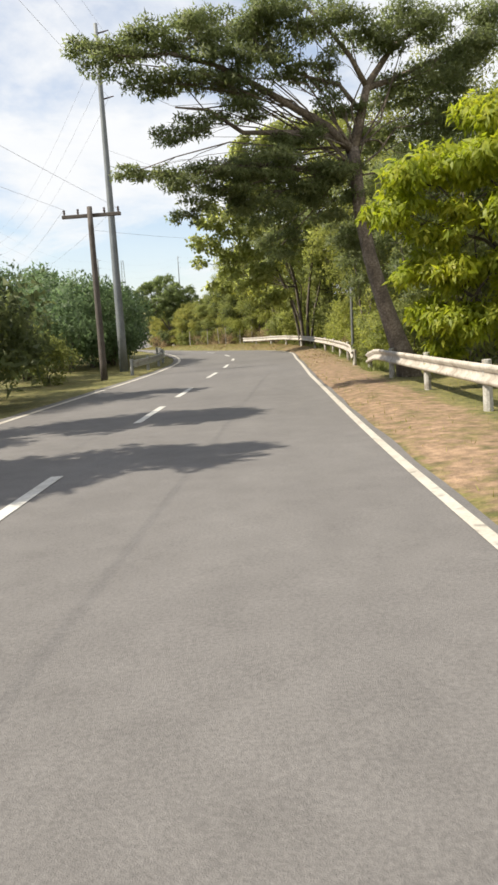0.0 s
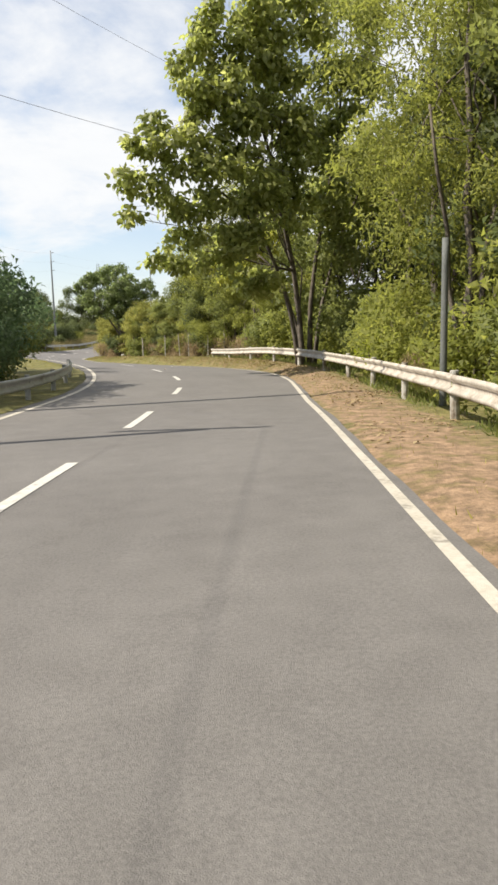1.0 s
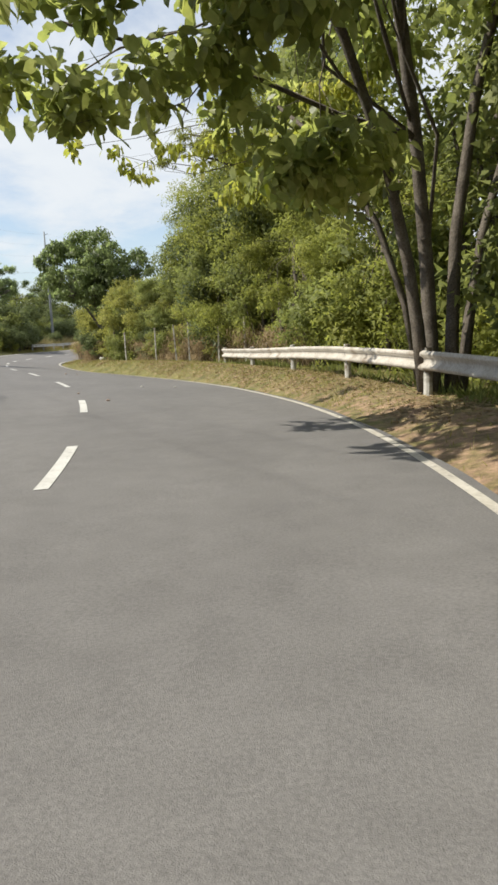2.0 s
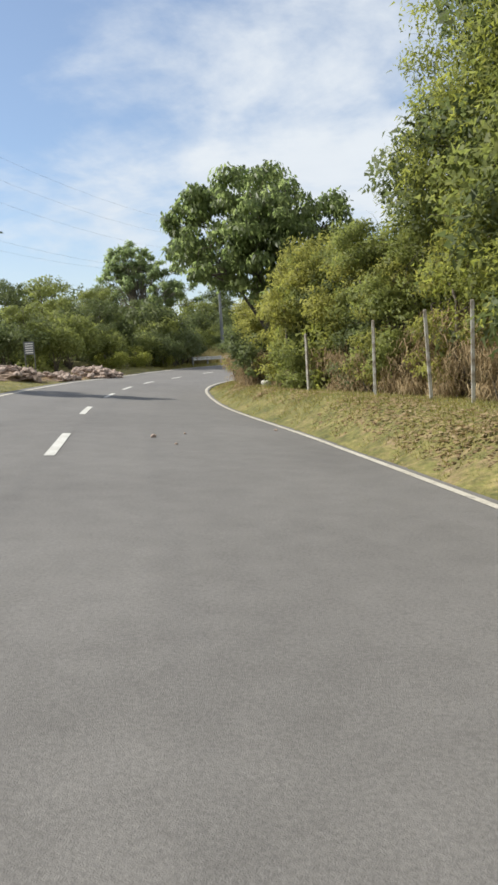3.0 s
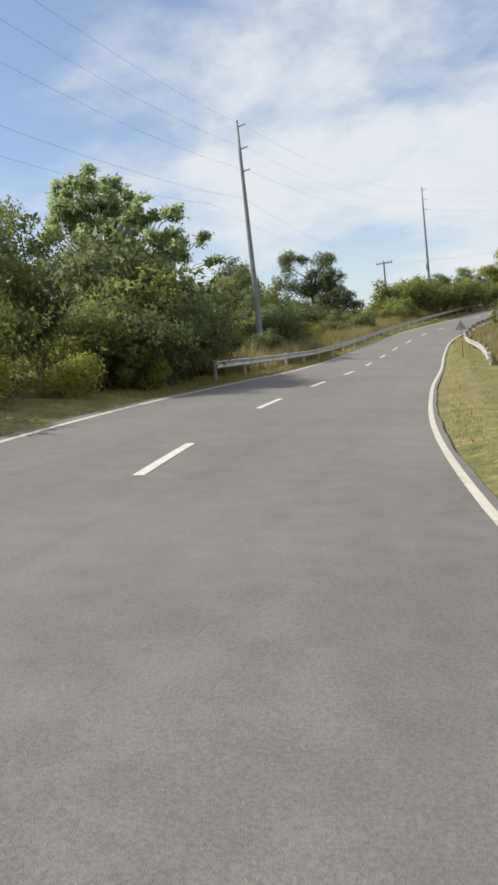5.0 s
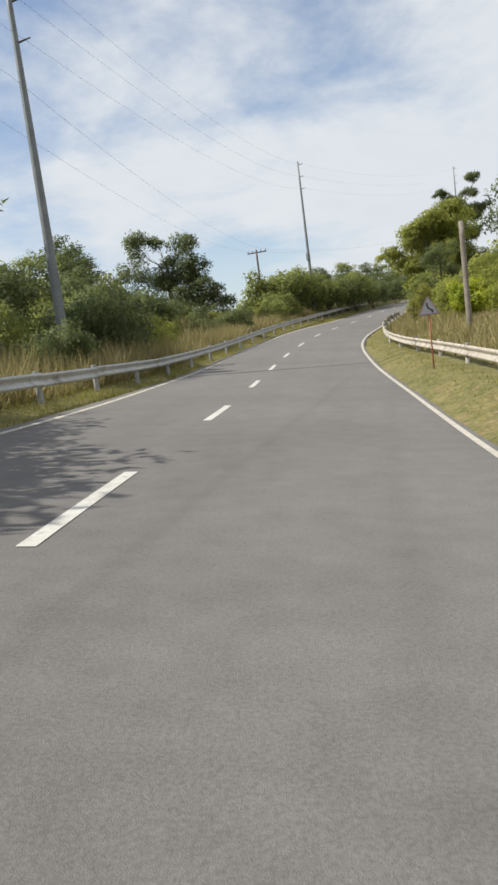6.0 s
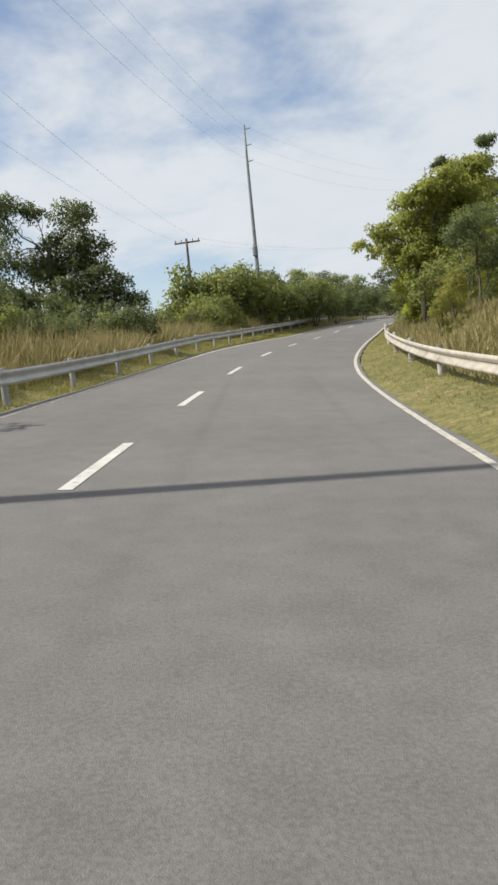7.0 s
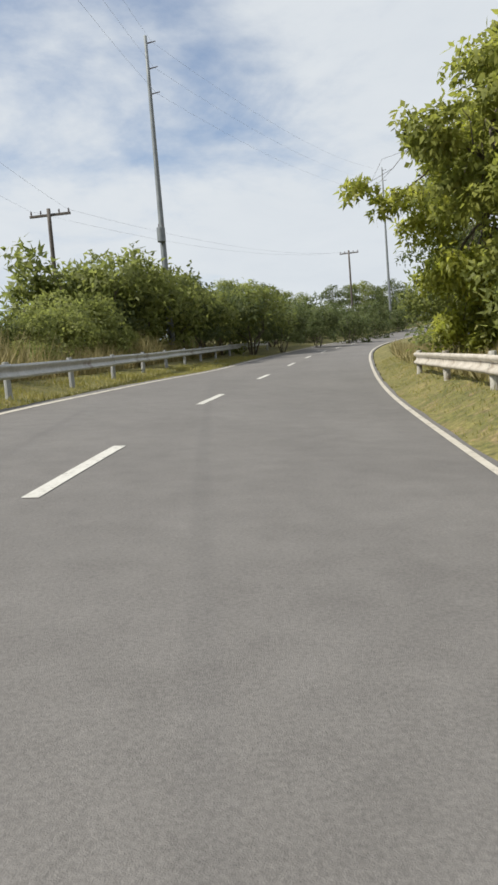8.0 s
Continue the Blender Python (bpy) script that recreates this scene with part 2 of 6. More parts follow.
SIGN_GREY = material("sign_grey", [(0.110, 0.125, 0.135), (0.150, 0.165, 0.175)], 3, 0.6)
RAIL_WHITE = material("whitewashed_rail", [(0.300, 0.262, 0.215), (0.430, 0.388, 0.330), (0.550, 0.505, 0.440)], 2.5, 0.7, 0.2, 60, stain=((0.20, 0.15, 0.105), 2.6, 0.54, 0.76))
RAIL_GREY = material("galvanised_rail", [(0.300, 0.300, 0.290), (0.400, 0.400, 0.390), (0.500, 0.500, 0.490)], 1.5, 0.45, 0.1, 60, metal=0.4, stain=((0.14, 0.10, 0.07), 1.3, 0.58, 0.75))
POST_WHITE = material("whitewashed_post", [(0.300, 0.280, 0.240), (0.410, 0.390, 0.345), (0.520, 0.495, 0.450)], 4, 0.85, 0.3, 60, stain=((0.15, 0.11, 0.075), 5.0, 0.46, 0.66))
WIRE = material("black_wire", [(0.110, 0.112, 0.118), (0.150, 0.152, 0.158)], 5, 0.5)
CERAMIC = material("insulator_ceramic", [(0.060, 0.040, 0.035), (0.100, 0.070, 0.060)], 9, 0.3)
STONE = material("broken_stone", [(0.190, 0.140, 0.115), (0.330, 0.250, 0.205), (0.470, 0.385, 0.330)], 3, 0.9, 0.6, 30)
RUBBLE_SOIL = material("rubble_soil", [(0.120, 0.080, 0.055), (0.210, 0.145, 0.105), (0.290, 0.220, 0.165)], 2, 0.95, 0.9, 20)
STONE_PALE = material("pale_stone", [(0.420, 0.390, 0.340), (0.560, 0.530, 0.480)], 6, 0.9, 0.5, 40)
SIGN_WHITE = material("sign_white", [(0.660, 0.660, 0.640), (0.780, 0.780, 0.770)], 4, 0.4)
SIGN_FADED = material("faded_sign_face", [(0.260, 0.255, 0.290), (0.340, 0.330, 0.365)], 4, 0.5)
SIGN_RIM = material("faded_sign_rim", [(0.200, 0.150, 0.150), (0.280, 0.200, 0.195)], 4, 0.5)
SIGN_BLACK = material("sign_black", [(0.012, 0.012, 0.012), (0.020, 0.020, 0.020)], 4, 0.45)
SIGN_BLUE = material("sign_blue", [(0.030, 0.160, 0.300), (0.050, 0.230, 0.390)], 4, 0.4)
POST_RED = material("rusty_red_post", [(0.200, 0.060, 0.030), (0.300, 0.095, 0.045), (0.360, 0.150, 0.080)], 5, 0.7, 0.2, 60)


def road_material():
    """Worn grey asphalt: aggregate grain, broad patches, and darker tyre paths along the lane."""
    m = material("asphalt", [(0.122, 0.113, 0.107), (0.143, 0.133, 0.126), (0.163, 0.152, 0.144)], 0.35, 0.85, 0.35, 180)
    n, l = m.node_tree.nodes, m.node_tree.links
    b = n["Principled BSDF"]
    src = b.inputs["Base Color"].links[0].from_socket
    at = n.new("ShaderNodeAttribute")
    at.attribute_name = "across"
    band = n.new("ShaderNodeMath")
    band.operation = "PINGPONG"
    band.inputs[1].default_value = 0.85
    l.new(at.outputs["Fac"], band.inputs[0])
    mr = n.new("ShaderNodeMapRange")
    mr.interpolation_type = "SMOOTHSTEP"
    for k, v in (("From Min", 0.25), ("From Max", 0.80), ("To Min", 1.01), ("To Max", 0.975)):
        mr.inputs[k].default_value = v
    l.new(band.outputs[0], mr.inputs["Value"])
    grain = n.new("ShaderNodeTexNoise")
    grain.inputs["Scale"].default_value, grain.inputs["Detail"].default_value = 60, 3
    tc = n.new("ShaderNodeTexCoord")
    l.new(tc.outputs["Object"], grain.inputs["Vector"])
    gr = n.new("ShaderNodeMapRange")
    for k, v in (("From Min", 0.3), ("From Max", 0.7), ("To Min", 0.82), ("To Max", 1.18)):
        gr.inputs[k].default_value = v
    l.new(grain.outputs["Fac"], gr.inputs["Value"])
    mul = n.new("ShaderNodeMath")
    mul.operation = "MULTIPLY"
    l.new(mr.outputs["Result"], mul.inputs[0])
    l.new(gr.outputs["Result"], mul.inputs[1])
    vm = n.new("ShaderNodeVectorMath")
    vm.operation = "SCALE"
    l.new(src, vm.inputs[0])
    l.new(mul.outputs[0], vm.inputs["Scale"])
    l.new(vm.outputs[0], b.inputs["Base Color"])
    return m


def ground_material():
    """Grass and soil, mixed by the share of bare soil that the terrain carries."""
    m = material("verge_ground", [(0.068, 0.076, 0.018), (0.140, 0.128, 0.036), (0.235, 0.185, 0.076)], 1.3, 0.95, 0.9, 30)
    n, l = m.node_tree.nodes, m.node_tree.links
    b = n["Principled BSDF"]
    src = b.inputs["Base Color"].links[0].from_socket
    tc = n.new("ShaderNodeTexCoord")
    t = n.new("ShaderNodeTexNoise")
    t.inputs["Scale"].default_value, t.inputs["Detail"].default_value = 3.6, 9
    t.inputs["Roughness"].default_value = 0.62
    l.new(tc.outputs["Object"], t.inputs["Vector"])
    soil = n.new("ShaderNodeValToRGB")
    soil.color_ramp.elements[0].color, soil.color_ramp.elements[1].color = (0.175, 0.110, 0.064, 1), (0.305, 0.203, 0.126, 1)
    soil.color_ramp.elements[0].position, soil.color_ramp.elements[1].position = 0.33, 0.68
    l.new(t.outputs["Fac"], soil.inputs["Fac"])
    at = n.new("ShaderNodeAttribute")
    at.attribute_name = "bare"
    s = n.new("ShaderNodeMath")
    s.operation = "ADD"
    l.new(at.outputs["Fac"], s.inputs[0])
    l.new(t.outputs["Fac"], s.inputs[1])
    mr = n.new("ShaderNodeMapRange")
    mr.inputs["From Min"].default_value, mr.inputs["From Max"].default_value = 0.85, 1.1
    l.new(s.outputs[0], mr.inputs["Value"])
    mc = n.new("ShaderNodeMix")
    mc.data_type = "RGBA"
    l.new(mr.outputs["Result"], mc.inputs["Factor"])
    l.new(src, mc.inputs["A"])
    l.new(soil.outputs["Color"], mc.inputs["B"])
    # tufts and clods of a hand's width
    tuft = n.new("ShaderNodeTexNoise")
    tuft.inputs["Scale"].default_value, tuft.inputs["Detail"].default_value, tuft.inputs["Roughness"].default_value = 6.5, 9, 0.74
    l.new(tc.outputs["Object"], tuft.inputs["Vector"])
    amount = n.new("ShaderNodeMapRange")
    for k, v in (("From Min", 0.30), ("From Max", 0.70), ("To Min", 0.42), ("To Max", 1.55)):
        amount.inputs[k].default_value = v
    l.new(tuft.outputs["Fac"], amount.inputs["Value"])
    vm = n.new("ShaderNodeVectorMath")
    vm.operation = "SCALE"
    l.new(mc.outputs["Result"], vm.inputs[0])
    l.new(amount.outputs["Result"], vm.inputs["Scale"])
    l.new(vm.outputs[0], b.inputs["Base Color"])
    return m


ASPHALT, GROUND = road_material(), ground_material()
PAINT = material("road_paint", [(0.430, 0.405, 0.365), (0.530, 0.510, 0.470), (0.600, 0.582, 0.548)], 3, 0.7, 0.3, 120, stain=((0.20, 0.19, 0.18), 14.0, 0.60, 0.74))

EDGE_PAINT = material("edge_paint", [(0.380, 0.340, 0.280), (0.480, 0.440, 0.375), (0.550, 0.510, 0.450)], 3, 0.7, 0.3, 120, stain=((0.21, 0.19, 0.165), 9.0, 0.56, 0.74))


# ---- the line of the road ----
ALIGN = np.array([
    (-0.4, -40.0, 0.80), (-0.3, -28.0, 0.56), (-0.2, -16.0, 0.34), (0.0, -4.0, 0.10), (0.1, 8.0, -0.14), (0.5, 20.0, -0.27),
    (0.9, 32.0, -0.35), (0.2, 44.0, -0.49), (-2.6, 55.6, -0.56), (-6.9, 66.8, -0.63), (-11.5, 77.9, -0.79), (-15.1, 89.3, -0.86),
    (-17.3, 101.1, -1.00), (-18.1, 113.1, -1.10), (-18.2, 125.1, -1.12), (-18.1, 137.1, -0.92), (-17.5, 149.1, -0.44), (-16.5, 161.0, 0.19),
    (-15.1, 172.9, 0.78), (-13.1, 184.8, 1.43), (-10.4, 196.4, 2.16), (-6.8, 207.9, 2.88), (-2.5, 219.1, 3.62), (2.6, 229.9, 4.37),
    (8.7, 240.3, 5.17), (15.8, 249.9, 6.32), (24.0, 258.7, 7.47), (33.2, 266.4, 8.56), (43.2, 273.0, 9.62)])


def along(q):
    """Points of the reference line at the chainages q (metres; 0 where the drive starts)."""
    u = np.clip((np.asarray(q, float) + 40) / 12, 0, len(ALIGN) - 1.001)
    i = np.clip(u.astype(int), 1, len(ALIGN) - 3)
    u = (u - i)[..., None]
    a, b, c, d = ALIGN[i - 1], ALIGN[i], ALIGN[i + 1], ALIGN[i + 2]
    return 0.5 * (2 * b + (c - a) * u + (2 * a - 5 * b + 4 * c - d) * u ** 2 + (3 * b - 3 * c + d - a) * u ** 3)


def profile(*pairs):
    xs, ys = zip(*pairs)
    return lambda s: sum(np.interp(np.asarray(s) + d, xs, ys) for d in (-3.0, -1.5, 0.0, 1.5, 3.0)) / 5


BANK = profile((-40, 0.02), (-20, 0.02), (0, 0.02), (10, 0.02), (20, 0.02), (30, 0.02), (40, 0.02), (50, -0.01), (60, -0.05), (70, -0.09), (80, -0.11), (90, -0.10), (100, -0.09), (110, -0.11),
               (120, -0.11), (130, -0.09), (140, -0.06), (150, -0.06), (160, -0.06), (170, -0.08), (180, -0.07), (190, -0.03), (200, -0.03), (210, -0.04), (220, -0.04), (230, -0.04), (240, -0.04), (270, -0.05),
               (300, -0.05))
CENTRE = profile((-40, -1.94), (-20, -2.09), (0, -2.25), (8, -2.28), (16, -2.27), (24, -2.23), (32, -2.08), (40, -1.72), (48, -1.42), (56, -1.23), (64, -1.39), (72, -1.78), (80, -1.91), (88, -2.02),
                 (96, -2.07), (104, -2.09), (112, -2.04), (120, -1.92), (128, -1.88), (136, -1.93), (144, -2.09), (152, -2.12), (160, -2.01), (168, -1.62), (176, -1.06), (184, -0.52), (192, -0.26), (200, -0.10),
                 (208, -0.12), (216, -0.20), (224, -0.30), (232, -0.40), (240, -0.48), (270, -0.61), (300, -0.58))
RIGHT = profile((-40, 1.39), (-20, 1.37), (0, 1.35), (6, 1.34), (12, 1.29), (18, 1.19), (24, 1.08), (30, 0.99), (36, 1.21), (42, 1.84), (48, 2.55), (54, 2.84), (60, 2.86), (66, 2.60),
                (72, 2.21), (78, 1.90), (84, 1.53), (90, 1.19), (96, 1.22), (102, 1.51), (108, 1.76), (114, 1.87), (120, 1.97), (126, 2.04), (132, 2.05), (138, 1.96), (144, 1.83), (150, 1.60),
                (156, 1.59), (162, 1.89), (168, 2.27), (174, 2.61), (180, 2.96), (186, 3.24), (192, 3.37), (198, 3.42), (204, 3.32), (210, 3.16), (216, 3.02), (222, 2.98), (228, 2.94), (234, 2.90),
                (240, 2.85), (270, 2.68), (300, 2.56))
LEFT = profile((-40, -4.88), (-20, -5.04), (0, -5.23), (8, -5.34), (16, -5.31), (24, -5.04), (32, -4.91), (40, -4.80), (48, -4.47), (56, -4.18), (64, -4.42), (72, -4.72), (80, -4.90), (88, -5.02),
               (96, -5.11), (104, -5.19), (112, -5.12), (120, -4.91), (128, -4.86), (136, -5.12), (144, -5.17), (152, -5.12), (160, -4.95), (168, -4.60), (176, -4.12), (184, -3.65), (192, -3.32), (200, -3.13),
               (208, -3.02), (216, -3.13), (224, -3.30), (232, -3.43), (240, -3.53), (270, -3.50), (300, -3.25))
# cross-fall of the land beside the road: its own lean near the verge, and the general fall from left to right
SHOULDER = profile((-40, .04), (0, .05), (40, .06), (55, .07), (68, .03), (80, -.04), (90, -.06), (110, -.05), (130, -.02), (150, 0), (170, -.03), (300, -.05))
TILT = profile((-40, 0), (5, .005), (20, .012), (40, .04), (65, .068), (95, .07), (130, .087), (150, .09), (175, .10), (300, .10))
QS = np.arange(-40, 296, 0.5)
QP = along(QS)
QT = np.gradient(QP[:, :2], axis=0)
QT /= np.linalg.norm(QT, axis=1)[:, None]
QN = np.stack([QT[:, 1], -QT[:, 0]], 1)


def road_frame(s):
    """Place on the reference line and the unit vector to its right, at the chainages s."""
    p = np.stack([np.interp(s, QS, QP[:, k]) for k in range(3)], -1)
    r = np.stack([np.interp(s, QS, QN[:, k]) for k in range(2)], -1)
    return p, r / np.linalg.norm(r, axis=-1, keepdims=True)


def on_road(s, lat, up=0.0):
    s, lat = np.broadcast_arrays(np.asarray(s, float), np.asarray(lat, float))
    p, r = road_frame(s)
    return np.concatenate([p[..., :2] + r * lat[..., None], (p[..., 2] + BANK(s) * lat + up)[..., None]], -1)


def chainage(x, y):
    """Chainage and distance to the right of the reference line."""
    x, y = np.asarray(x, float).ravel(), np.asarray(y, float).ravel()
    s, lat = np.empty(len(x)), np.empty(len(x))
    for a in range(0, len(x), 20000):
        d = (x[a:a + 20000, None] - QP[None, :, 0]) ** 2 + (y[a:a + 20000, None] - QP[None, :, 1]) ** 2
        j = d.argmin(1)
        s[a:a + 20000] = QS[j]
        lat[a:a + 20000] = (x[a:a + 20000] - QP[j, 0]) * QN[j, 0] + (y[a:a + 20000] - QP[j, 1]) * QN[j, 1]
        far = np.sqrt(d.min(1))
        lat[a:a + 20000] = np.where(lat[a:a + 20000] < 0, -far, far)
    return s, lat


LIFT_R = profile((-40, 0), (30, 0.0), (42, .12), (52, .32), (62, .46), (74, .56), (82, .56), (90, .35), (98, .15), (110, .08), (118, .12), (125, .36), (138, .40), (144, .32), (152, .32), (158, .46), (168, .56), (190, .50), (220, .4), (300, .4))
LIFT_L = profile((-40, -.05), (40, -.05), (80, .05), (110, .10), (130, .10), (166, .05), (180, -.12), (198, -.32), (216, -.40), (300, -.1))
# guard rail on the right of the climb
RAIL_R = profile((118, 4.1), (130, 4.2), (134, 4.17), (138, 4.0), (142, 3.6), (146, 3.15), (150, 2.96), (158, 2.95), (162, 3.1), (166, 3.4), (170, 3.62), (180, 3.85), (190, 4.05), (213, 4.6))
HILL_R = profile((-40, .6), (60, .8), (100, .5), (130, 1.0), (160, 4.0), (200, 6.0), (300, 7.0))
HILL_L = profile((-40, -.5), (60, 0), (90, .4), (130, 1.2), (165, 1.5), (195, .5), (230, -.6), (300, -1.0))


BERM_R = profile((-40, 0), (118, 0), (128, .4), (140, .95), (165, 1.15), (190, .8), (215, .5), (300, .5))


def smooth(x, a, b):
    t = np.clip((x - a) / (b - a), 0, 1)
    return t * t * (3 - 2 * t)


def ground_z(x, y):
    x, y = np.asarray(x, float), np.asarray(y, float)
    s, lat = chainage(x, y)
    z0 = np.interp(s, QS, QP[:, 2])
    r, lft = RIGHT(s), LEFT(s)
    er, el = lat - r, lft - lat
    e = np.maximum(er, el)
    on = np.clip(lat, lft, r)
    off = smooth(e, .2, 2.2)
    z = z0 + BANK(s) * on * (1 - off) + (SHOULDER(s) * on - TILT(s) * np.clip(lat, -34, 30)) * off
    z = z + np.where(er > el, LIFT_R(s) * smooth(er, .2, 1.5) + BERM_R(s) * smooth(er, 1.8, 5.2) + HILL_R(s) * smooth(er, 4.5, 26), LIFT_L(s) * smooth(el, .25, 2.2) + HILL_L(s) * smooth(el, 4, 24))
    z = z - 0.09 * (1 - smooth(e, .12, .55)) - 0.01
    xs, ys = x.ravel(), y.ravel()
    rough = 0.05 * np.sin(xs * 1.7 + 1.3 * np.sin(ys * .9)) * np.sin(ys * 1.3 + xs * .4) + 0.12 * np.sin(xs * .31 + 2) * np.sin(ys * .27)
    return (z + rough * smooth(e, 1.0, 6.0)).reshape(x.shape)


# ---- mesh helpers ----
def quads_mesh(name, verts, mat, sides=4, normals=None):
    """A mesh of loose faces with that many corners each; verts: (n, sides, 3). normals: one for each face, to shade leaves by the mass they belong to."""
    if normals is not None:
        face = np.cross(verts[:, 1] - verts[:, 0], verts[:, 2] - verts[:, 0])
        back = (face * normals).sum(1) < 0
        verts = np.where(back[:, None, None], verts[:, ::-1], verts)
    me = bpy.data.meshes.new(name)
    n = len(verts)
    me.vertices.add(n * sides)
    me.vertices.foreach_set("co", np.ascontiguousarray(verts, dtype=np.float32).ravel())
    me.loops.add(n * sides)
    me.loops.foreach_set("vertex_index", np.arange(n * sides, dtype=np.int32))
    me.polygons.add(n)
    me.polygons.foreach_set("loop_start", np.arange(0, n * sides, sides, dtype=np.int32))
    me.materials.append(mat)
    me.update(calc_edges=True)
    if normals is not None:
        me.normals_split_custom_set_from_vertices(np.repeat(normals, sides, axis=0).astype(np.float32))
    return me


def plain_mesh(name, verts, faces, mat, smooth_shade=False):
    me = bpy.data.meshes.new(name)
    me.from_pydata([tuple(map(float, v)) for v in verts], [], faces)
    me.materials.append(mat)
    if smooth_shade:
        me.polygons.foreach_set("use_smooth", [True] * len(me.polygons))
    me.update()
    return me


def child(name, me, parent, label=""):
    ob = new(name, me)
    ob.parent = parent
    return tagged(ob, label)


def part(name, bm, mat, parent, label=""):
    """One bmesh as a mesh object under a thing or a part."""
    me = bpy.data.meshes.new(name)
    bm.to_mesh(me)
    bm.free()
    me.materials.append(mat)
    return child(name, me, parent, label)


def thing(name, at, label, category, group="", kind="", turn=0.0):
    ob = new(name)
    ob.empty_display_size = 0.2
    ob.matrix_basis = Matrix.Translation(at) @ Matrix.Rotation(turn, 4, "Z")
    return tagged(ob, label, category, group, kind)


def tubes(lines, seg=7):
    """Vertices and faces of tapered tubes; lines: (points, radii)."""
    V, F = [], []
    for pts, rad in lines:
        pts = np.asarray(pts, float)
        t = np.gradient(pts, axis=0)
        t /= np.linalg.norm(t, axis=1)[:, None] + 1e-9
        ref = np.array((1.0, 0, 0)) if abs(t[:, 0]).mean() < 0.8 else np.array((0, 1.0, 0))
        a = np.cross(t, ref)
        a /= np.linalg.norm(a, axis=1)[:, None] + 1e-9
        b = np.cross(t, a)
        base = len(V)
        for k in range(len(pts)):
            for j in range(seg):
                w = 2 * math.pi * j / seg
                V.append(pts[k] + rad[k] * (a[k] * math.cos(w) + b[k] * math.sin(w)))
        for k in range(len(pts) - 1):
            for j in range(seg):
                p, q = base + k * seg + j, base + k * seg + (j + 1) % seg
                F.append((p, q, q + seg, p + seg))
        F.append(tuple(base + j for j in range(seg))[::-1])
        F.append(tuple(base + (len(pts) - 1) * seg + j for j in range(seg)))
    return V, F


def bevelled_box(bm, size, at=(0, 0, 0), bevel=0.01, turn=None):
    m = Matrix.Translation(at) @ (turn or Matrix()) @ Matrix.Diagonal((*size, 1))
    g = bmesh.ops.create_cube(bm, size=1, matrix=m)
    edges = list({e for v in g["verts"] for e in v.link_edges})
    if bevel:
        bmesh.ops.bevel(bm, geom=edges, offset=bevel, segments=1, affect="EDGES")


# ---- ground and road ----
def stretch(lo, hi, step):
    far = [90, 130, 190, 300, 500, 900, 1600, 3000]
    mid = np.arange(lo, hi + .01, step)
    return np.concatenate([[lo - f for f in far[::-1]], [lo - 45, lo - 20, lo - 8], mid, [hi + 8, hi + 20, hi + 45], [hi + f for f in far]])


def build_ground():
    xs, ys = stretch(-48, 30, 0.6), stretch(-20, 262, 0.6)
    X, Y = np.meshgrid(xs, ys)
    Z = ground_z(X, Y)
    s, lat = chainage(X, Y)
    er, el = lat - RIGHT(s), LEFT(s) - lat
    soil_r = profile((-40, .5), (25, .62), (45, .56), (52, .46), (60, .40), (70, .30), (95, .24), (100, .3), (118, .42), (128, .30), (150, .32), (300, .25))
    bare = np.where(er > el, soil_r(s) * smooth(er, -.3, .1) * (1 - smooth(er, 1.4, 2.6)), 0.25 * (1 - smooth(el, .25, .7)))
    rub = np.exp(-(((X.ravel() + 22.6) / 3.4) ** 2 + ((Y.ravel() - 92.5) / 9.5) ** 4))
    bare = np.maximum(bare, 0.75 * rub * smooth(el, .15, .9))
    ny, nx = X.shape
    me = bpy.data.meshes.new("ground")
    me.vertices.add(nx * ny)
    me.vertices.foreach_set("co", np.stack([X, Y, Z], -1).astype(np.float32).ravel())
    i = (np.arange(ny - 1)[:, None] * nx + np.arange(nx - 1)[None]).ravel()
    q = np.stack([i, i + 1, i + nx + 1, i + nx], 1).astype(np.int32)
    me.loops.add(q.size)
    me.loops.foreach_set("vertex_index", q.ravel())
    me.polygons.add(len(q))
    me.polygons.foreach_set("loop_start", np.arange(0, q.size, 4, dtype=np.int32))
    me.polygons.foreach_set("use_smooth", np.ones(len(q), dtype=bool))
    me.materials.append(GROUND)
    a = me.attributes.new("bare", "FLOAT", "POINT")
    a.data.foreach_set("value", bare.astype(np.float32))
    me.update(calc_edges=True)
    tagged(new("ground", me), "grassy roadside ground with bare brown soil along the road", "ground", kind="structure")


def ribbon(name, s0, s1, a, b, up, mat, step=1.0, cols=2, thick=0.0):
    """A strip along the road between two lines a(s) and b(s)."""
    s = np.arange(s0, s1 + step * .5, step)
    u = np.linspace(0, 1, cols)
    lat = a(s)[:, None] * (1 - u) + b(s)[:, None] * u
    P = on_road(np.repeat(s[:, None], cols, 1), lat, up)
    n = len(s)
    V = list(P.reshape(-1, 3))
    F = [(i * cols + j, i * cols + j + 1, (i + 1) * cols + j + 1, (i + 1) * cols + j) for i in range(n - 1) for j in range(cols - 1)]
    if thick:
        for col in (0, cols - 1):
            base = len(V)
            V += [P[i, col] - np.array((0, 0, thick)) for i in range(n)]
            for i in range(n - 1):
                f = (i * cols + col, (i + 1) * cols + col, base + i + 1, base + i)
                F.append(f if col else f[::-1])
    me = plain_mesh(name, V, F, mat)
    at = me.attributes.new("across", "FLOAT", "POINT")
    vals = np.zeros(len(V), np.float32)
    vals[:n * cols] = lat.ravel() + 0.45
    at.data.foreach_set("value", vals)
    return me


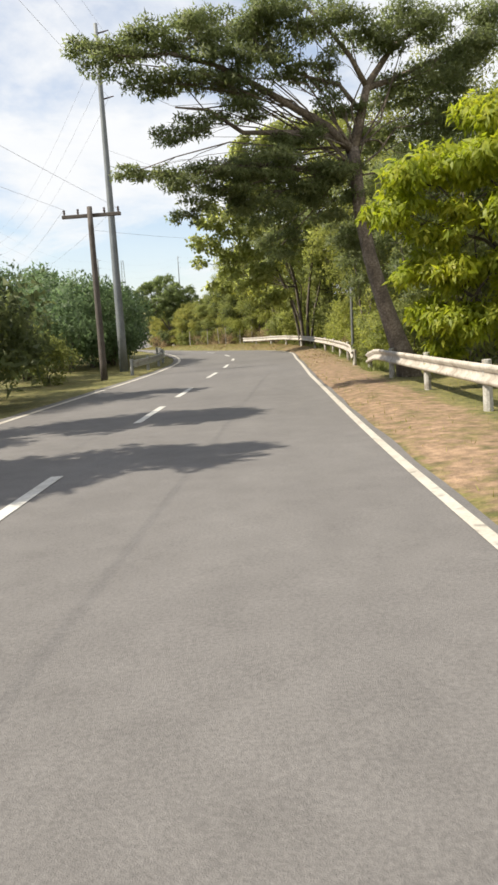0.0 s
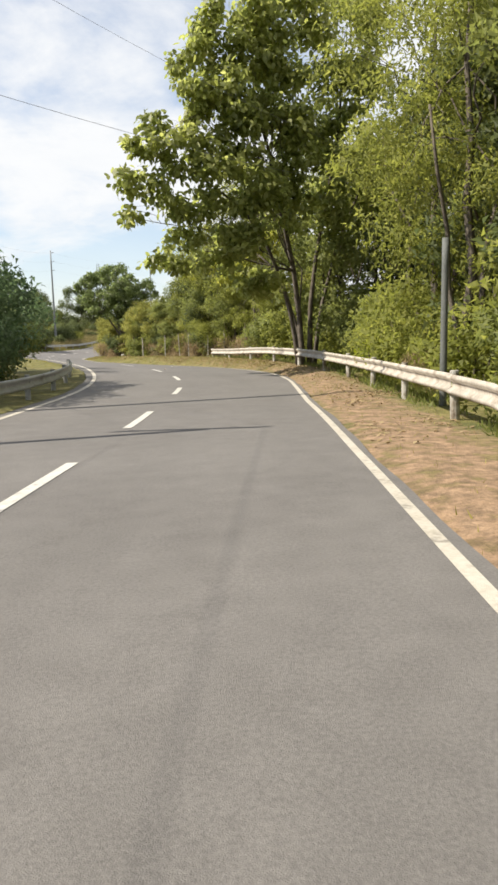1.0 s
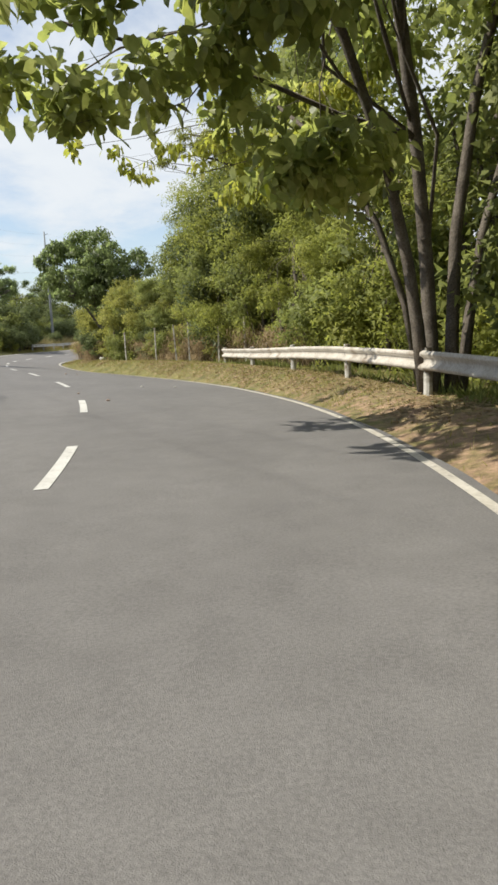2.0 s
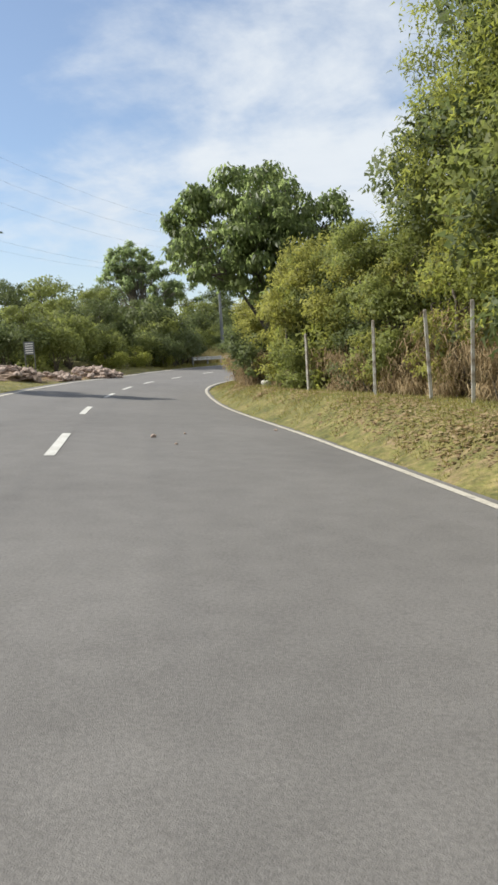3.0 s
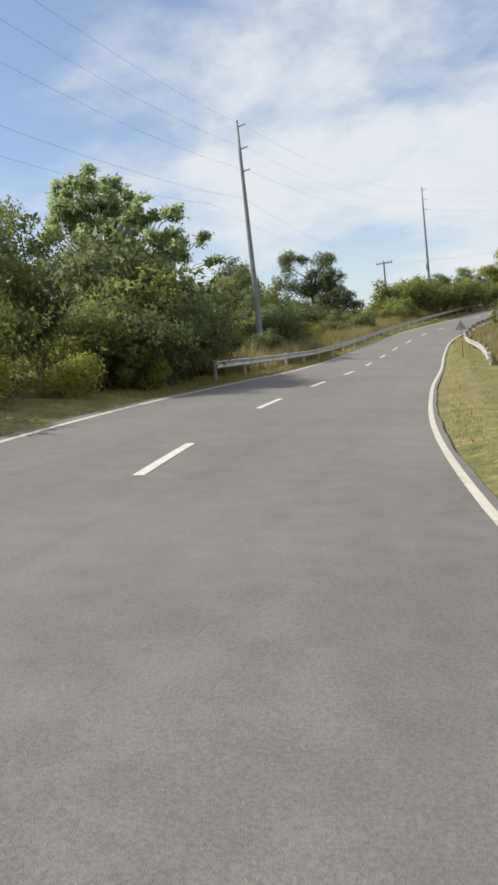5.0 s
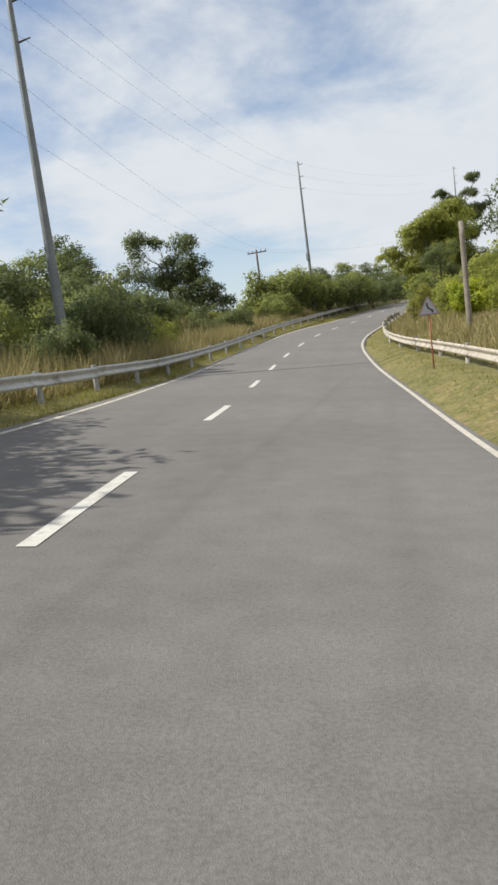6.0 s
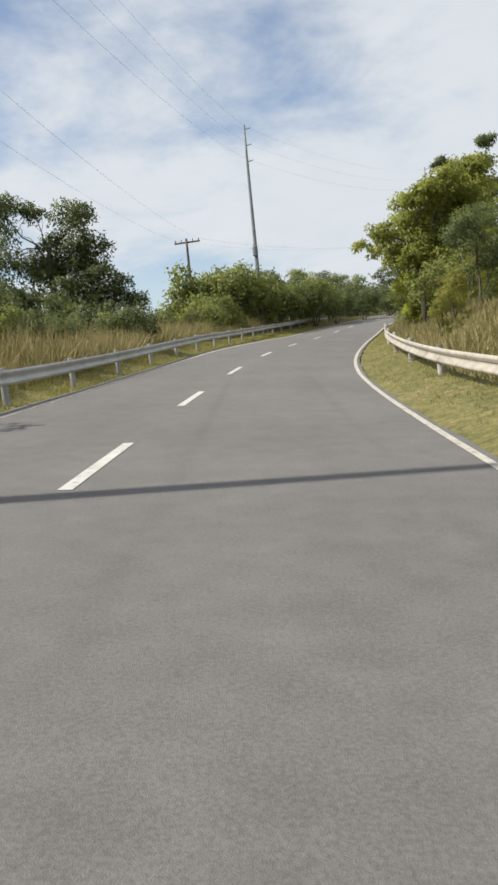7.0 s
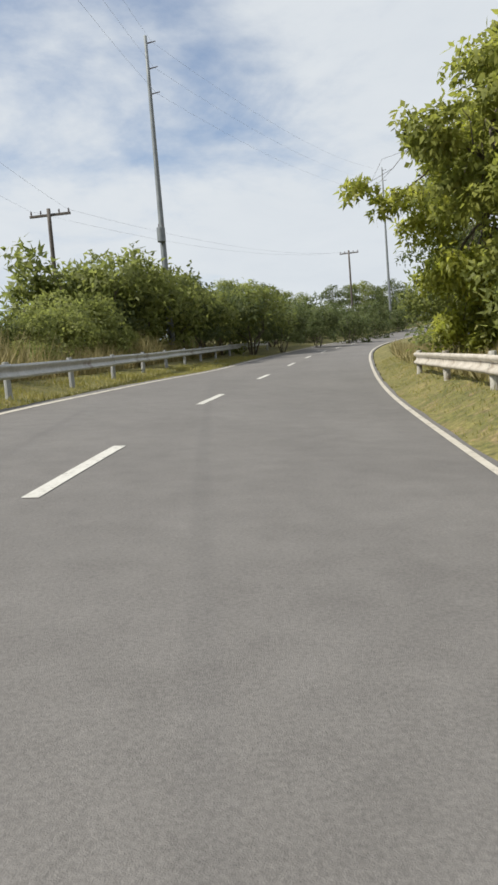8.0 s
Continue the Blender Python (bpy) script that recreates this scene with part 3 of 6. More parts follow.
def build_road():
    wob = lambda s: 0.03 * np.sin(s * .9) + 0.03 * np.sin(s * 2.3 + 1)
    road = new("road", ribbon("road", -40, 292, lambda s: LEFT(s) - .35 - .6 * wob(s), lambda s: RIGHT(s) + .15 + .45 * wob(s), 0.0, ASPHALT, 0.5, 9, 0.12))
    tagged(road, "grey asphalt two-lane road with white markings", "road", kind="structure")
    child("edge_line", ribbon("edge_line", -40, 290, lambda s: RIGHT(s) - .045, lambda s: RIGHT(s) + .055, 0.006, EDGE_PAINT), road, "worn white edge line")
    child("edge_line", ribbon("edge_line", -40, 290, lambda s: LEFT(s) - .08, lambda s: LEFT(s) + .06, 0.006, EDGE_PAINT), road, "worn white edge line")
    starts = [-33, -27, -21, -15, -9, -2.5, 4.8, 12.2, 17.1, 23.9, 29.9, 37.5, 44.6, 51.7, 59.3, 66.7, 73.9, 81.2, 86.8, 93.0, 100.6, 109.1, 116.7, 124.3, 132.1,
              139.9, 146.9, 154.6, 162.9, 171.2, 180.4, 190, 198, 206, 214, 222, 230, 238]
    for s in starts:
        child("centre_dash", ribbon("centre_dash", s, s + 2.75, lambda q: CENTRE(q) - .07, lambda q: CENTRE(q) + .07, 0.006, PAINT, 0.55), road)


build_ground()
build_road()


# ---- plants ----
def unit(v):
    return v / (np.linalg.norm(v, axis=-1, keepdims=True) + 1e-9)


def leaves(rng, blobs, count, length, width, lump=0.42, droop=0.0, lumps=9, up=0.5, shell=0.3, flat=0.75, corners=3):
    """Leaf blades (of three or four corners) on lumps of foliage set through the crown. blobs: (x, y, z, rx, ry, rz)."""
    blobs = np.array(blobs, float)
    c, size, weight = [], [], []
    for q in blobs:
        n = int(lumps * (0.8 + 0.5 * rng.random()))
        d = unit(rng.normal(size=(n, 3)) + np.array((0, 0, .15)))
        c.append(q[:3] + d * q[3:] * (0.45 + 0.45 * rng.random((n, 1))))
        s = lump * (0.65 + 0.8 * rng.random((n, 1))) * q[3:]
        size.append(s)
        weight.append((s.prod(1)) ** 0.66)
    c, size, weight = np.concatenate(c), np.concatenate(size), np.concatenate(weight)
    k = rng.choice(len(c), int(count), p=weight / weight.sum())
    d = unit(rng.normal(size=(len(k), 3)) * np.array((1, 1, flat)) + np.array((0, 0, .28)))
    bump = 1 + 0.25 * np.sin(d[:, 0] * 7 + k) * np.sin(d[:, 1] * 6 + k * 2.1)
    p = c[k] + d * size[k] * (rng.random((len(k), 1)) ** shell) * bump[:, None]
    axis = unit(rng.normal(size=p.shape) * 0.7 + d * 0.3 + np.array((0, 0, -droop - 0.12)))
    nrm = unit(rng.normal(size=p.shape) * 0.55 + np.array((0, 0, up)) + d * 0.8)
    side = unit(np.cross(axis, nrm))
    ln = (length * (0.65 + 0.7 * rng.random(len(p))))[:, None]
    wd = (width * (0.65 + 0.7 * rng.random(len(p))))[:, None]
    shade = unit(d * 0.75 + nrm * 0.45 + np.array((0, 0, .12)))
    if corners == 6:
        u, v, w = axis * ln, side * wd * 0.5, nrm * ln
        return np.stack([p, p + u * .28 + v * .86 + w * .05, p + u * .66 + v * .80 + w * .05, p + u - w * .05, p + u * .66 - v * .80 + w * .05, p + u * .28 - v * .86 + w * .05], 1), shade
    if corners == 4:
        mid = p + axis * ln * 0.45 + nrm * ln * 0.06
        return np.stack([p, mid + side * wd * 0.5, p + axis * ln, mid - side * wd * 0.5], 1), shade
    return np.stack([p - side * wd * 0.5, p + side * wd * 0.5, p + axis * ln], 1), shade


def bent(a, b, sag, n=6, rng=None, wob=0.05):
    """A curved line from a to b, lifted by sag in its middle."""
    a, b = np.array(a, float), np.array(b, float)
    t = np.linspace(0, 1, n)[:, None]
    p = a + (b - a) * t + np.array((0, 0, 1.0)) * sag * 4 * t * (1 - t)
    if rng is not None:
        p[1:-1] += rng.normal(size=(n - 2, 3)) * wob * np.linalg.norm(b - a)
    return p


def branches(rng, trunk, radii, blobs, twig=3, fork=0.45, thick=0.40):
    """The trunk with limbs to each mass of leaves and twigs within it."""
    lines = [(trunk, radii)]
    trunk = np.array(trunk, float)
    for b in blobs:
        c = np.array(b[:3], float)
        k = min(len(trunk) - 1, max(1, int(len(trunk) * (fork + (0.95 - fork) * rng.random()))))
        r0 = radii[k] * thick
        limb = bent(trunk[k], c, 0.06 * np.linalg.norm(c - trunk[k]), 6, rng, 0.035)
        lines.append((limb, np.linspace(r0, r0 * 0.35, 6)))
        for _ in range(twig):
            e = c + unit(rng.normal(size=3) + np.array((0, 0, .3))) * np.array(b[3:]) * 0.85
            j = rng.integers(2, 6)
            lines.append((bent(limb[j], e, 0.05, 4, rng, 0.05), np.linspace(r0 * 0.35, r0 * 0.10, 4)))
    return lines


def tree(name, at, label, category, trunk, radii, blobs, count, length, width, clump, leaf_mat, bark=None, seed=1, droop=0.2, group="", twig=3, shell=0.3, up=0.5, flat=0.75, lumps=9, stems=(), corners=3, fork=0.45, thick=0.40):
    """A tree or bush: trunk with limbs, and a crown of leaves; places are relative to its foot."""
    rng = np.random.default_rng(seed)
    ob = thing(name, at, label, category, group)
    lines = branches(rng, trunk, radii, blobs, twig, fork, thick) + list(stems)
    V, F = tubes(lines, 5 if twig > 3 else 4 if twig > 2 else 3)
    child("trunk", plain_mesh("trunk", V, F, bark or BARK, True), ob)
    v, shade = leaves(rng, blobs, count, length, width, clump, droop, lumps, up, shell, flat, corners)
    child("crown", quads_mesh("crown", v, leaf_mat, corners, shade), ob)
    return ob


def foot(x, y, sink=0.05):
    return (x, y, float(ground_z(np.array([x]), np.array([y]))[0]) - sink)


def bush(name, at, seed, label, mat, r=1.7, h=3.0, count=6000, length=0.13, width=0.065, clump=0.42, category="bush", group="", droop=0.2):
    rng = np.random.default_rng(seed)
    blobs = [(0, 0, h * .45, r, r, h * .42)]
    for _ in range(5):
        a = rng.random() * 6.28
        d = r * (0.35 + 0.4 * rng.random())
        blobs.append((d * math.cos(a), d * math.sin(a), h * (0.22 + 0.5 * rng.random()), r * .55, r * .55, h * .28))
    stems = []
    for _ in range(4):
        a = rng.random() * 6.28
        e = (r * .5 * math.cos(a), r * .5 * math.sin(a), h * .6)
        stems.append((bent((0.1 * math.cos(a), 0.1 * math.sin(a), -.1), e, .1, 5, rng), np.linspace(.04, .015, 5)))
    return tree(name, at, label, category, bent((0, 0, -.1), (0, 0, h * .7), 0, 5, rng), np.linspace(.06, .02, 5), blobs, count, length, width, clump, mat, seed=seed, stems=stems, group=group, twig=1 if count > 3000 else 0, droop=droop)


FAR = {}


def scatter(proto, places, rng):
    """Copies of a plant at (x, y, scale), each turned its own way; away from the road a lighter one stands in."""
    near = proto
    for x, y, k in places:
        s, lat = chainage([x], [y])
        away = max(lat[0] - RIGHT(s[0]), LEFT(s[0]) - lat[0])
        proto = FAR[near] if near in FAR and (away > 7.5 or s[0] > 222) else near
        sz = k * (0.92 + 0.16 * rng.random())
        copy_thing(proto, Matrix.Translation(foot(x, y)) @ Matrix.Rotation(rng.random() * 6.28, 4, "Z") @ Matrix.Diagonal((k, k, sz, 1)))


def about(at, blobs):
    """Masses of leaves given by their place on the ground plan and height, taken from the tree's foot."""
    return [(x - at[0], y - at[1], z - at[2], a, b, c) for x, y, z, a, b, c in blobs]


def limbs(at, lines):
    """Limbs given by points on the plan and height with their first and last radius, taken from the tree's foot."""
    return [([np.array(p) - np.array(at) for p in pts], np.linspace(r0, r1, len(pts))) for r0, r1, pts in lines]


def build_big_trees():
    # spreading rain tree whose crown reaches over the road
    at = foot(4.1, 19.0, 0.1)
    tree("rain_tree", at, "huge spreading rain tree with dark leaning trunk by the rail", "tree",
         [np.array(p) - np.array(at) for p in ((4.15, 19, -.5), (4.02, 19, .15), (3.74, 19, .9), (3.4, 19, 1.93), (3.13, 19, 2.94), (2.94, 19.1, 4.08), (2.87, 19.2, 5.07), (2.82, 19.2, 5.59))],
         [.40, .30, .25, .21, .19, .18, .18, .17],
         about(at, [(-3.3, 17.0, 7.4, .55, .8, .25), (-2.7, 17.0, 7.2, .7, .9, .35), (-2.0, 17.3, 7.6, .8, 1, .4), (-2.0, 17.2, 6.8, .7, .9, .3), (-1.1, 17.5, 7.8, .9, 1, .45), (-1.2, 17.5, 6.8, .8, 1, .3), (-.4, 17.8, 7.3, .9, 1, .4),
                    (-.2, 18.0, 8.2, 1, 1.1, .5), (.7, 18.3, 8.1, 1.1, 1.2, .55), (.2, 18.0, 6.9, .8, .9, .3), (-1.6, 17.4, 5.7, .55, .7, .22), (-1.0, 17.6, 6.0, .7, .8, .25), (-.1, 18.0, 6.3, .7, .8, .25), (1.7, 18.6, 8.5, 1.1, 1.2, .5),
                    (1.9, 18.6, 7.3, .8, .9, .35), (1.1, 18.4, 7.3, .8, .9, .35), (2.8, 19.0, 8.2, 1, 1.1, .5), (2.5, 19.0, 6.5, .7, .8, .3), (1.4, 18.6, 5.8, .8, .8, .3), (-2.5, 16.8, 4.8, .45, .6, .16), (-1.9, 17.0, 4.7, .6, .8, .22),
                    (-1.2, 17.2, 4.5, .7, .8, .35), (-1.4, 17.4, 3.9, .4, .5, .28), (-.4, 17.6, 4.9, .9, .9, .4), (-.4, 17.8, 4.2, .8, .9, .45), (.5, 18.0, 5.0, .9, 1, .45), (.5, 18.2, 4.1, .9, 1, .55), (1.5, 18.6, 4.9, 1, 1, .55),
                    (1.8, 19.0, 4.0, .9, 1, .6), (2.5, 19.4, 4.7, .9, 1, .6), (.9, 19.0, 3.3, .7, .8, .5), (2.9, 20.5, 3.6, .9, 1, .7), (4.3, 19.5, 8.3, 1.2, 1.3, .6), (4.1, 20.2, 7.1, 1, 1, .5), (5.4, 20.5, 7.4, 1.3, 1.3, .9),
                    (6.1, 20.0, 8.4, 1.3, 1.3, .8), (6.6, 21.0, 6.7, 1.4, 1.4, 1), (4.6, 21.0, 5.9, 1.2, 1.2, .9), (3.5, 20.5, 6.0, .8, .8, .5), (4.4, 22.0, 4.8, 1, 1.2, 1), (3.6, 22.5, 2.7, 1, 1.2, 1.1)]),
         104000, .105, .046, .36, LEAF_RAIN, RAIN_BARK, seed=11, droop=.15, twig=4, up=.9, flat=.5, lumps=14, fork=.80, thick=.16, shell=.42,
         stems=limbs(at, ((.15, .05, ((2.82, 19.2, 5.5), (3.06, 19.2, 6.42), (3.22, 19.2, 7.07), (3.88, 19.6, 7.97), (4.99, 20.0, 8.85))),
                          (.08, .03, ((3.22, 19.2, 7.0), (2.79, 19.0, 7.69), (2.23, 18.8, 8.29), (1.56, 18.6, 8.87))),
                          (.13, .02, ((2.82, 19.2, 5.5), (2.16, 18.9, 6.06), (1.32, 18.6, 6.48), (.38, 18.2, 6.93), (-.52, 17.8, 7.28), (-1.51, 17.4, 7.44), (-2.84, 17.0, 7.32))),
                          (.09, .02, ((2.45, 19.1, 5.82), (1.58, 18.7, 5.91), (.05, 18.1, 5.84), (-.71, 17.7, 6.28), (-1.45, 17.3, 6.27))),
                          (.07, .02, ((3.06, 19.2, 6.42), (2.49, 19.0, 7.05), (1.63, 18.7, 7.2), (.82, 18.3, 7.56))),
                          (.08, .02, ((2.87, 19.2, 5.0), (1.83, 18.8, 5.05), (.28, 18.1, 5.12), (-1.17, 17.3, 4.79), (-2.39, 16.8, 4.86))),
                          (.09, .03, ((3.22, 19.2, 7.0), (4.05, 19.8, 7.35), (5.05, 20.3, 7.87), (6.32, 20.6, 8.18))))))
    # bright mango-like tree beside it
    at = foot(5.2, 14.3)
    tree("roadside_tree", at, "leafy young tree with bright yellow-green drooping leaves", "tree",
         [(0, 0, -.2), (-.1, 0, 1.2), (-.2, .1, 2.6), (-.3, .1, 3.8)], [.14, .12, .10, .06],
         about(at, [(2.7, 14.4, 3.2, 0.55, 0.7, 0.34), (3.3, 14.3, 3.8, 0.8, 0.9, 0.45), (4.2, 14.2, 4.2, 1, 1.1, 0.55), (5.4, 14.2, 4.7, 1.2, 1.2, 0.7), (3.7, 14.2, 3.0, 0.7, 0.8, 0.4), (4.7, 14.0, 3.2, 0.9, 1, 0.55), (5.8, 14.0, 3.3, 1, 1, 0.8),
                    (3.2, 14.6, 2.2, 0.45, 0.6, 0.36), (3.9, 14.2, 2.1, 0.65, 0.8, 0.4), (4.9, 14.0, 2.0, 0.9, 0.9, 0.55), (3.6, 14.6, 1.3, 0.45, 0.6, 0.36), (4.2, 14.3, 1.2, 0.65, 0.7, 0.4), (5.2, 14.0, 1.1, 0.8, 0.8, 0.5), (3.8, 14.6, 0.6, 0.4, 0.5, 0.28)]),
         21000, .19, .062, .40, LEAF_BRIGHT, seed=12, droop=.9, twig=3, corners=4)
    # tall broad-leaved tree with several trunks at the bend, one bough of which hangs over the road
    at = foot(3.8, 50.1)
    tree("broadleaf_tree", at, "tall broad-leaved tree with several trunks at the bend", "tree",
         [np.array(p) - np.array(at) for p in ((3.6, 50.1, -0.8), (3.54, 50.1, 0.1), (3.41, 49.88, 1.78), (3.16, 49.42, 3.64), (2.63, 48.3, 5.74), (2.16, 47.17, 7.63), (1.52, 46.61, 9.55))], [.15, .13, .115, .10, .085, .065, .04],
         about(at, [(-2.87, 44.36, 6.28, 0.67, 0.9, 0.45), (-2.31, 44.7, 7.52, 0.79, 0.9, 0.51), (-1.97, 44.92, 8.31, 0.56, 0.67, 0.39), (-2.98, 44.48, 5.16, 0.45, 0.56, 0.39), (-1.52, 44.92, 6.28, 1.01, 1.12, 0.79), (-1.07, 45.15, 7.63, 1.01, 1.12, 0.79), (-0.51, 45.6, 9.21, 1.01, 1.12, 0.79),
                    (-1.07, 45.82, 10.56, 0.67, 0.79, 0.45), (0.17, 46.05, 11.01, 1.12, 1.24, 0.9), (-0.06, 46.05, 12.13, 0.67, 0.79, 0.56), (1.18, 46.5, 12.13, 1.35, 1.46, 1.01), (0.51, 45.82, 9.43, 1.24, 1.35, 1.01), (0.06, 45.38, 7.41, 1.35, 1.46, 1.12), (-0.62, 45.38, 5.72, 1.12, 1.24, 0.79),
                    (1.29, 46.05, 8.2, 1.46, 1.46, 1.24), (1.41, 46.05, 6.17, 1.35, 1.35, 1.01), (0.96, 46.5, 4.71, 1.24, 1.35, 0.79), (-1.29, 45.82, 4.6, 0.9, 1.01, 0.56), (-1.86, 47.17, 3.81, 0.9, 1.01, 0.56), (-0.06, 47.17, 3.7, 1.12, 1.24, 0.67), (2.64, 46.95, 10.78, 1.57, 1.57, 1.24),
                    (3.09, 47.17, 12.58, 1.57, 1.57, 1.12), (2.76, 46.95, 8.98, 1.46, 1.46, 1.12), (3.43, 47.17, 7.41, 1.57, 1.57, 1.24), (2.98, 47.62, 5.83, 1.24, 1.24, 0.9), (4.89, 48.3, 10.56, 1.69, 1.69, 1.35), (5.46, 48.75, 13.03, 1.8, 1.8, 1.35), (4.89, 48.3, 8.31, 1.46, 1.46, 1.24),
                    (4.78, 48.75, 6.17, 1.35, 1.35, 1.01), (6.47, 49.42, 7.18, 1.35, 1.35, 1.12), (1.63, 48.3, 3.13, 1.01, 1.12, 0.67), (1.74, 53.92, 5.5, 0.9, 1.01, 0.56), (3.09, 52.12, 6.17, 1.12, 1.24, 0.79)]),
         29000, .235, .155, .42, LEAF_BROAD, BARK, seed=13, droop=.6, twig=3, corners=6, lumps=12, shell=.5, thick=.3, fork=.4,
         stems=limbs(at, ((.12, .04, ((3.39, 49.88, -0.69), (3.21, 49.65, 0.77), (3.02, 49.42, 1.77), (2.64, 48.98, 3.16), (1.94, 48.07, 4.64), (1.05, 47.17, 5.8), (-0.73, 45.6, 6.85))),
                          (.13, .04, ((3.85, 50.1, -0.69), (3.88, 50.1, 0.77), (3.91, 49.99, 2.25), (4.14, 49.65, 4.33), (4.53, 48.98, 6.48), (4.91, 48.3, 8.9), (5.12, 48.53, 11.57))),
                          (.115, .04, ((4.05, 50.32, -0.69), (4.22, 50.32, 0.88), (4.44, 50.32, 2.26), (5.04, 50.1, 4.6), (6.04, 49.65, 7.03))),
                          (.055, .02, ((3.16, 49.42, 3.64), (1.95, 48.75, 3.83), (0.79, 47.85, 4.09), (-1.41, 46.5, 4.37))))))
    # the same kind of leaves at the ends of boughs that hang over the lane
    at = foot(3.9, 52.6)
    tree("leaning_tree", at, "slender tree with large yellow-green leaves leaning over the lane", "tree",
         [np.array(p) - np.array(at) for p in ((3.9, 52.6, -.6), (3.6, 52.7, 1.2), (3.1, 52.8, 2.8), (2.3, 53.0, 4.3), (1.2, 53.0, 5.2))], [.11, .09, .075, .06, .04],
         about(at, [(-2.4, 51.0, 4.15, .16, .16, .18), (-1.75, 51.2, 4.05, .22, .2, .2), (-1.55, 51.0, 3.7, .2, .2, .24), (-1.2, 51.0, 3.75, .18, .18, .22), (-.9, 51.2, 4.15, .18, .18, .2), (-.6, 51.2, 4.1, .14, .14, .2), (-.35, 51.6, 4.0, .24, .22, .24),
                    (-.1, 51.6, 4.25, .22, .22, .2), (.3, 53.0, 4.5, .4, .4, .3), (.5, 53.0, 4.1, .35, .35, .3), (.9, 53.5, 4.4, .5, .5, .4), (.3, 53.5, 3.6, .4, .4, .3), (.9, 54.0, 3.9, .5, .5, .4), (1.4, 54.0, 4.2, .5, .5, .45),
                    (1.7, 54.0, 4.9, .7, .7, .5), (1.9, 54.5, 3.9, .6, .6, .5), (2.4, 53.6, 5.4, .8, .8, .6)]),
         2600, .15, .085, .62, LEAF_BRIGHT_OLIVE, BARK, seed=23, droop=1.3, twig=1, corners=6, lumps=6, shell=.6, thick=.2)
    # domed tree on the inside of the second bend
    at = foot(-8.9, 83.7)
    tree("domed_tree", at, "round-crowned green tree with hanging leaves on the inside of the bend", "tree",
         [(0, 0, -.2), (-.2, -.2, 1.6), (-.5, -.5, 3.4), (-.9, -.8, 5.2)], [.26, .22, .18, .10],
         about(at, [(-9.6, 82.8, 6.2, 1.7, 1.7, 1.1), (-11.3, 82.7, 5.7, 1.1, 1.2, 1), (-12.1, 83.7, 4.6, 0.7, 0.8, 0.6), (-11.3, 81.8, 4.3, 1, 1, 0.9), (-11.0, 81.0, 3.4, 0.5, 0.7, 0.5), (-10.0, 82.3, 3.4, 0.8, 0.9, 0.8), (-12.0, 82.8, 4.2, 0.8, 0.9, 0.7),
                    (-11.6, 84.9, 3.7, 0.6, 0.7, 0.5), (-10.9, 85.1, 3.3, 0.7, 0.8, 0.5), (-11.1, 84.2, 6.5, 0.9, 1, 0.6), (-10.1, 82.4, 5.0, 1, 1, 0.8), (-8.2, 82.8, 5.8, 1.4, 1.4, 1.1), (-8.9, 81.3, 5.1, 1.2, 1, 0.9), (-9.5, 84.2, 6.7, 1.5, 1.4, 1),
                    (-7.7, 83.7, 4.4, 1.2, 1.2, 1.1), (-11.7, 84.7, 4.1, 0.9, 1, 0.8), (-9.2, 81.5, 3.9, 1.1, 1, 0.8), (-8.7, 81.9, 2.8, 1.1, 1, 0.9), (-7.6, 82.5, 3.4, 1.2, 1.2, 1), (-6.8, 83.5, 5.0, 1.2, 1.2, 1), (-12.3, 82.8, 5.5, .8, .9, .7), (-9.4, 81.8, 4.6, 1.2, 1, .9), (-8.3, 82.2, 4.3, 1.1, 1, .9)]),
         22000, .20, .10, .36, LEAF_DOME, seed=14, droop=1.5, twig=5, lumps=11, corners=4)
    # open-crowned tree over the left-hand thicket
    rng = np.random.default_rng(150)
    tufts = []
    for k in range(120):
        a, e = rng.random() * 6.283, .02 + 1.42 * rng.random()
        d = .42 + .58 * rng.random() ** .7
        tufts.append((7.2 * d * math.cos(a) * math.cos(e), 5.2 * d * math.sin(a) * math.cos(e), 4.3 + 7.4 * d * math.sin(e), .38 + .32 * rng.random(), .38 + .32 * rng.random(), .34 + .22 * rng.random()))
    tree("open_tree", foot(-37.0, 134.5), "open-crowned tree with grey limbs and tufts of large leaves", "tree",
         [(0, 0, -.2), (.1, 0, 1.5), (0, .1, 3), (.1, 0, 4.6)], [.30, .26, .22, .16], tufts,
         20000, .30, .17, .75, LEAF_HAZED, BARK_PALE, seed=15, droop=.4, twig=1, lumps=4, shell=.6)
    # dark tree beyond the left rail
    at = foot(-31.8, 178.3)
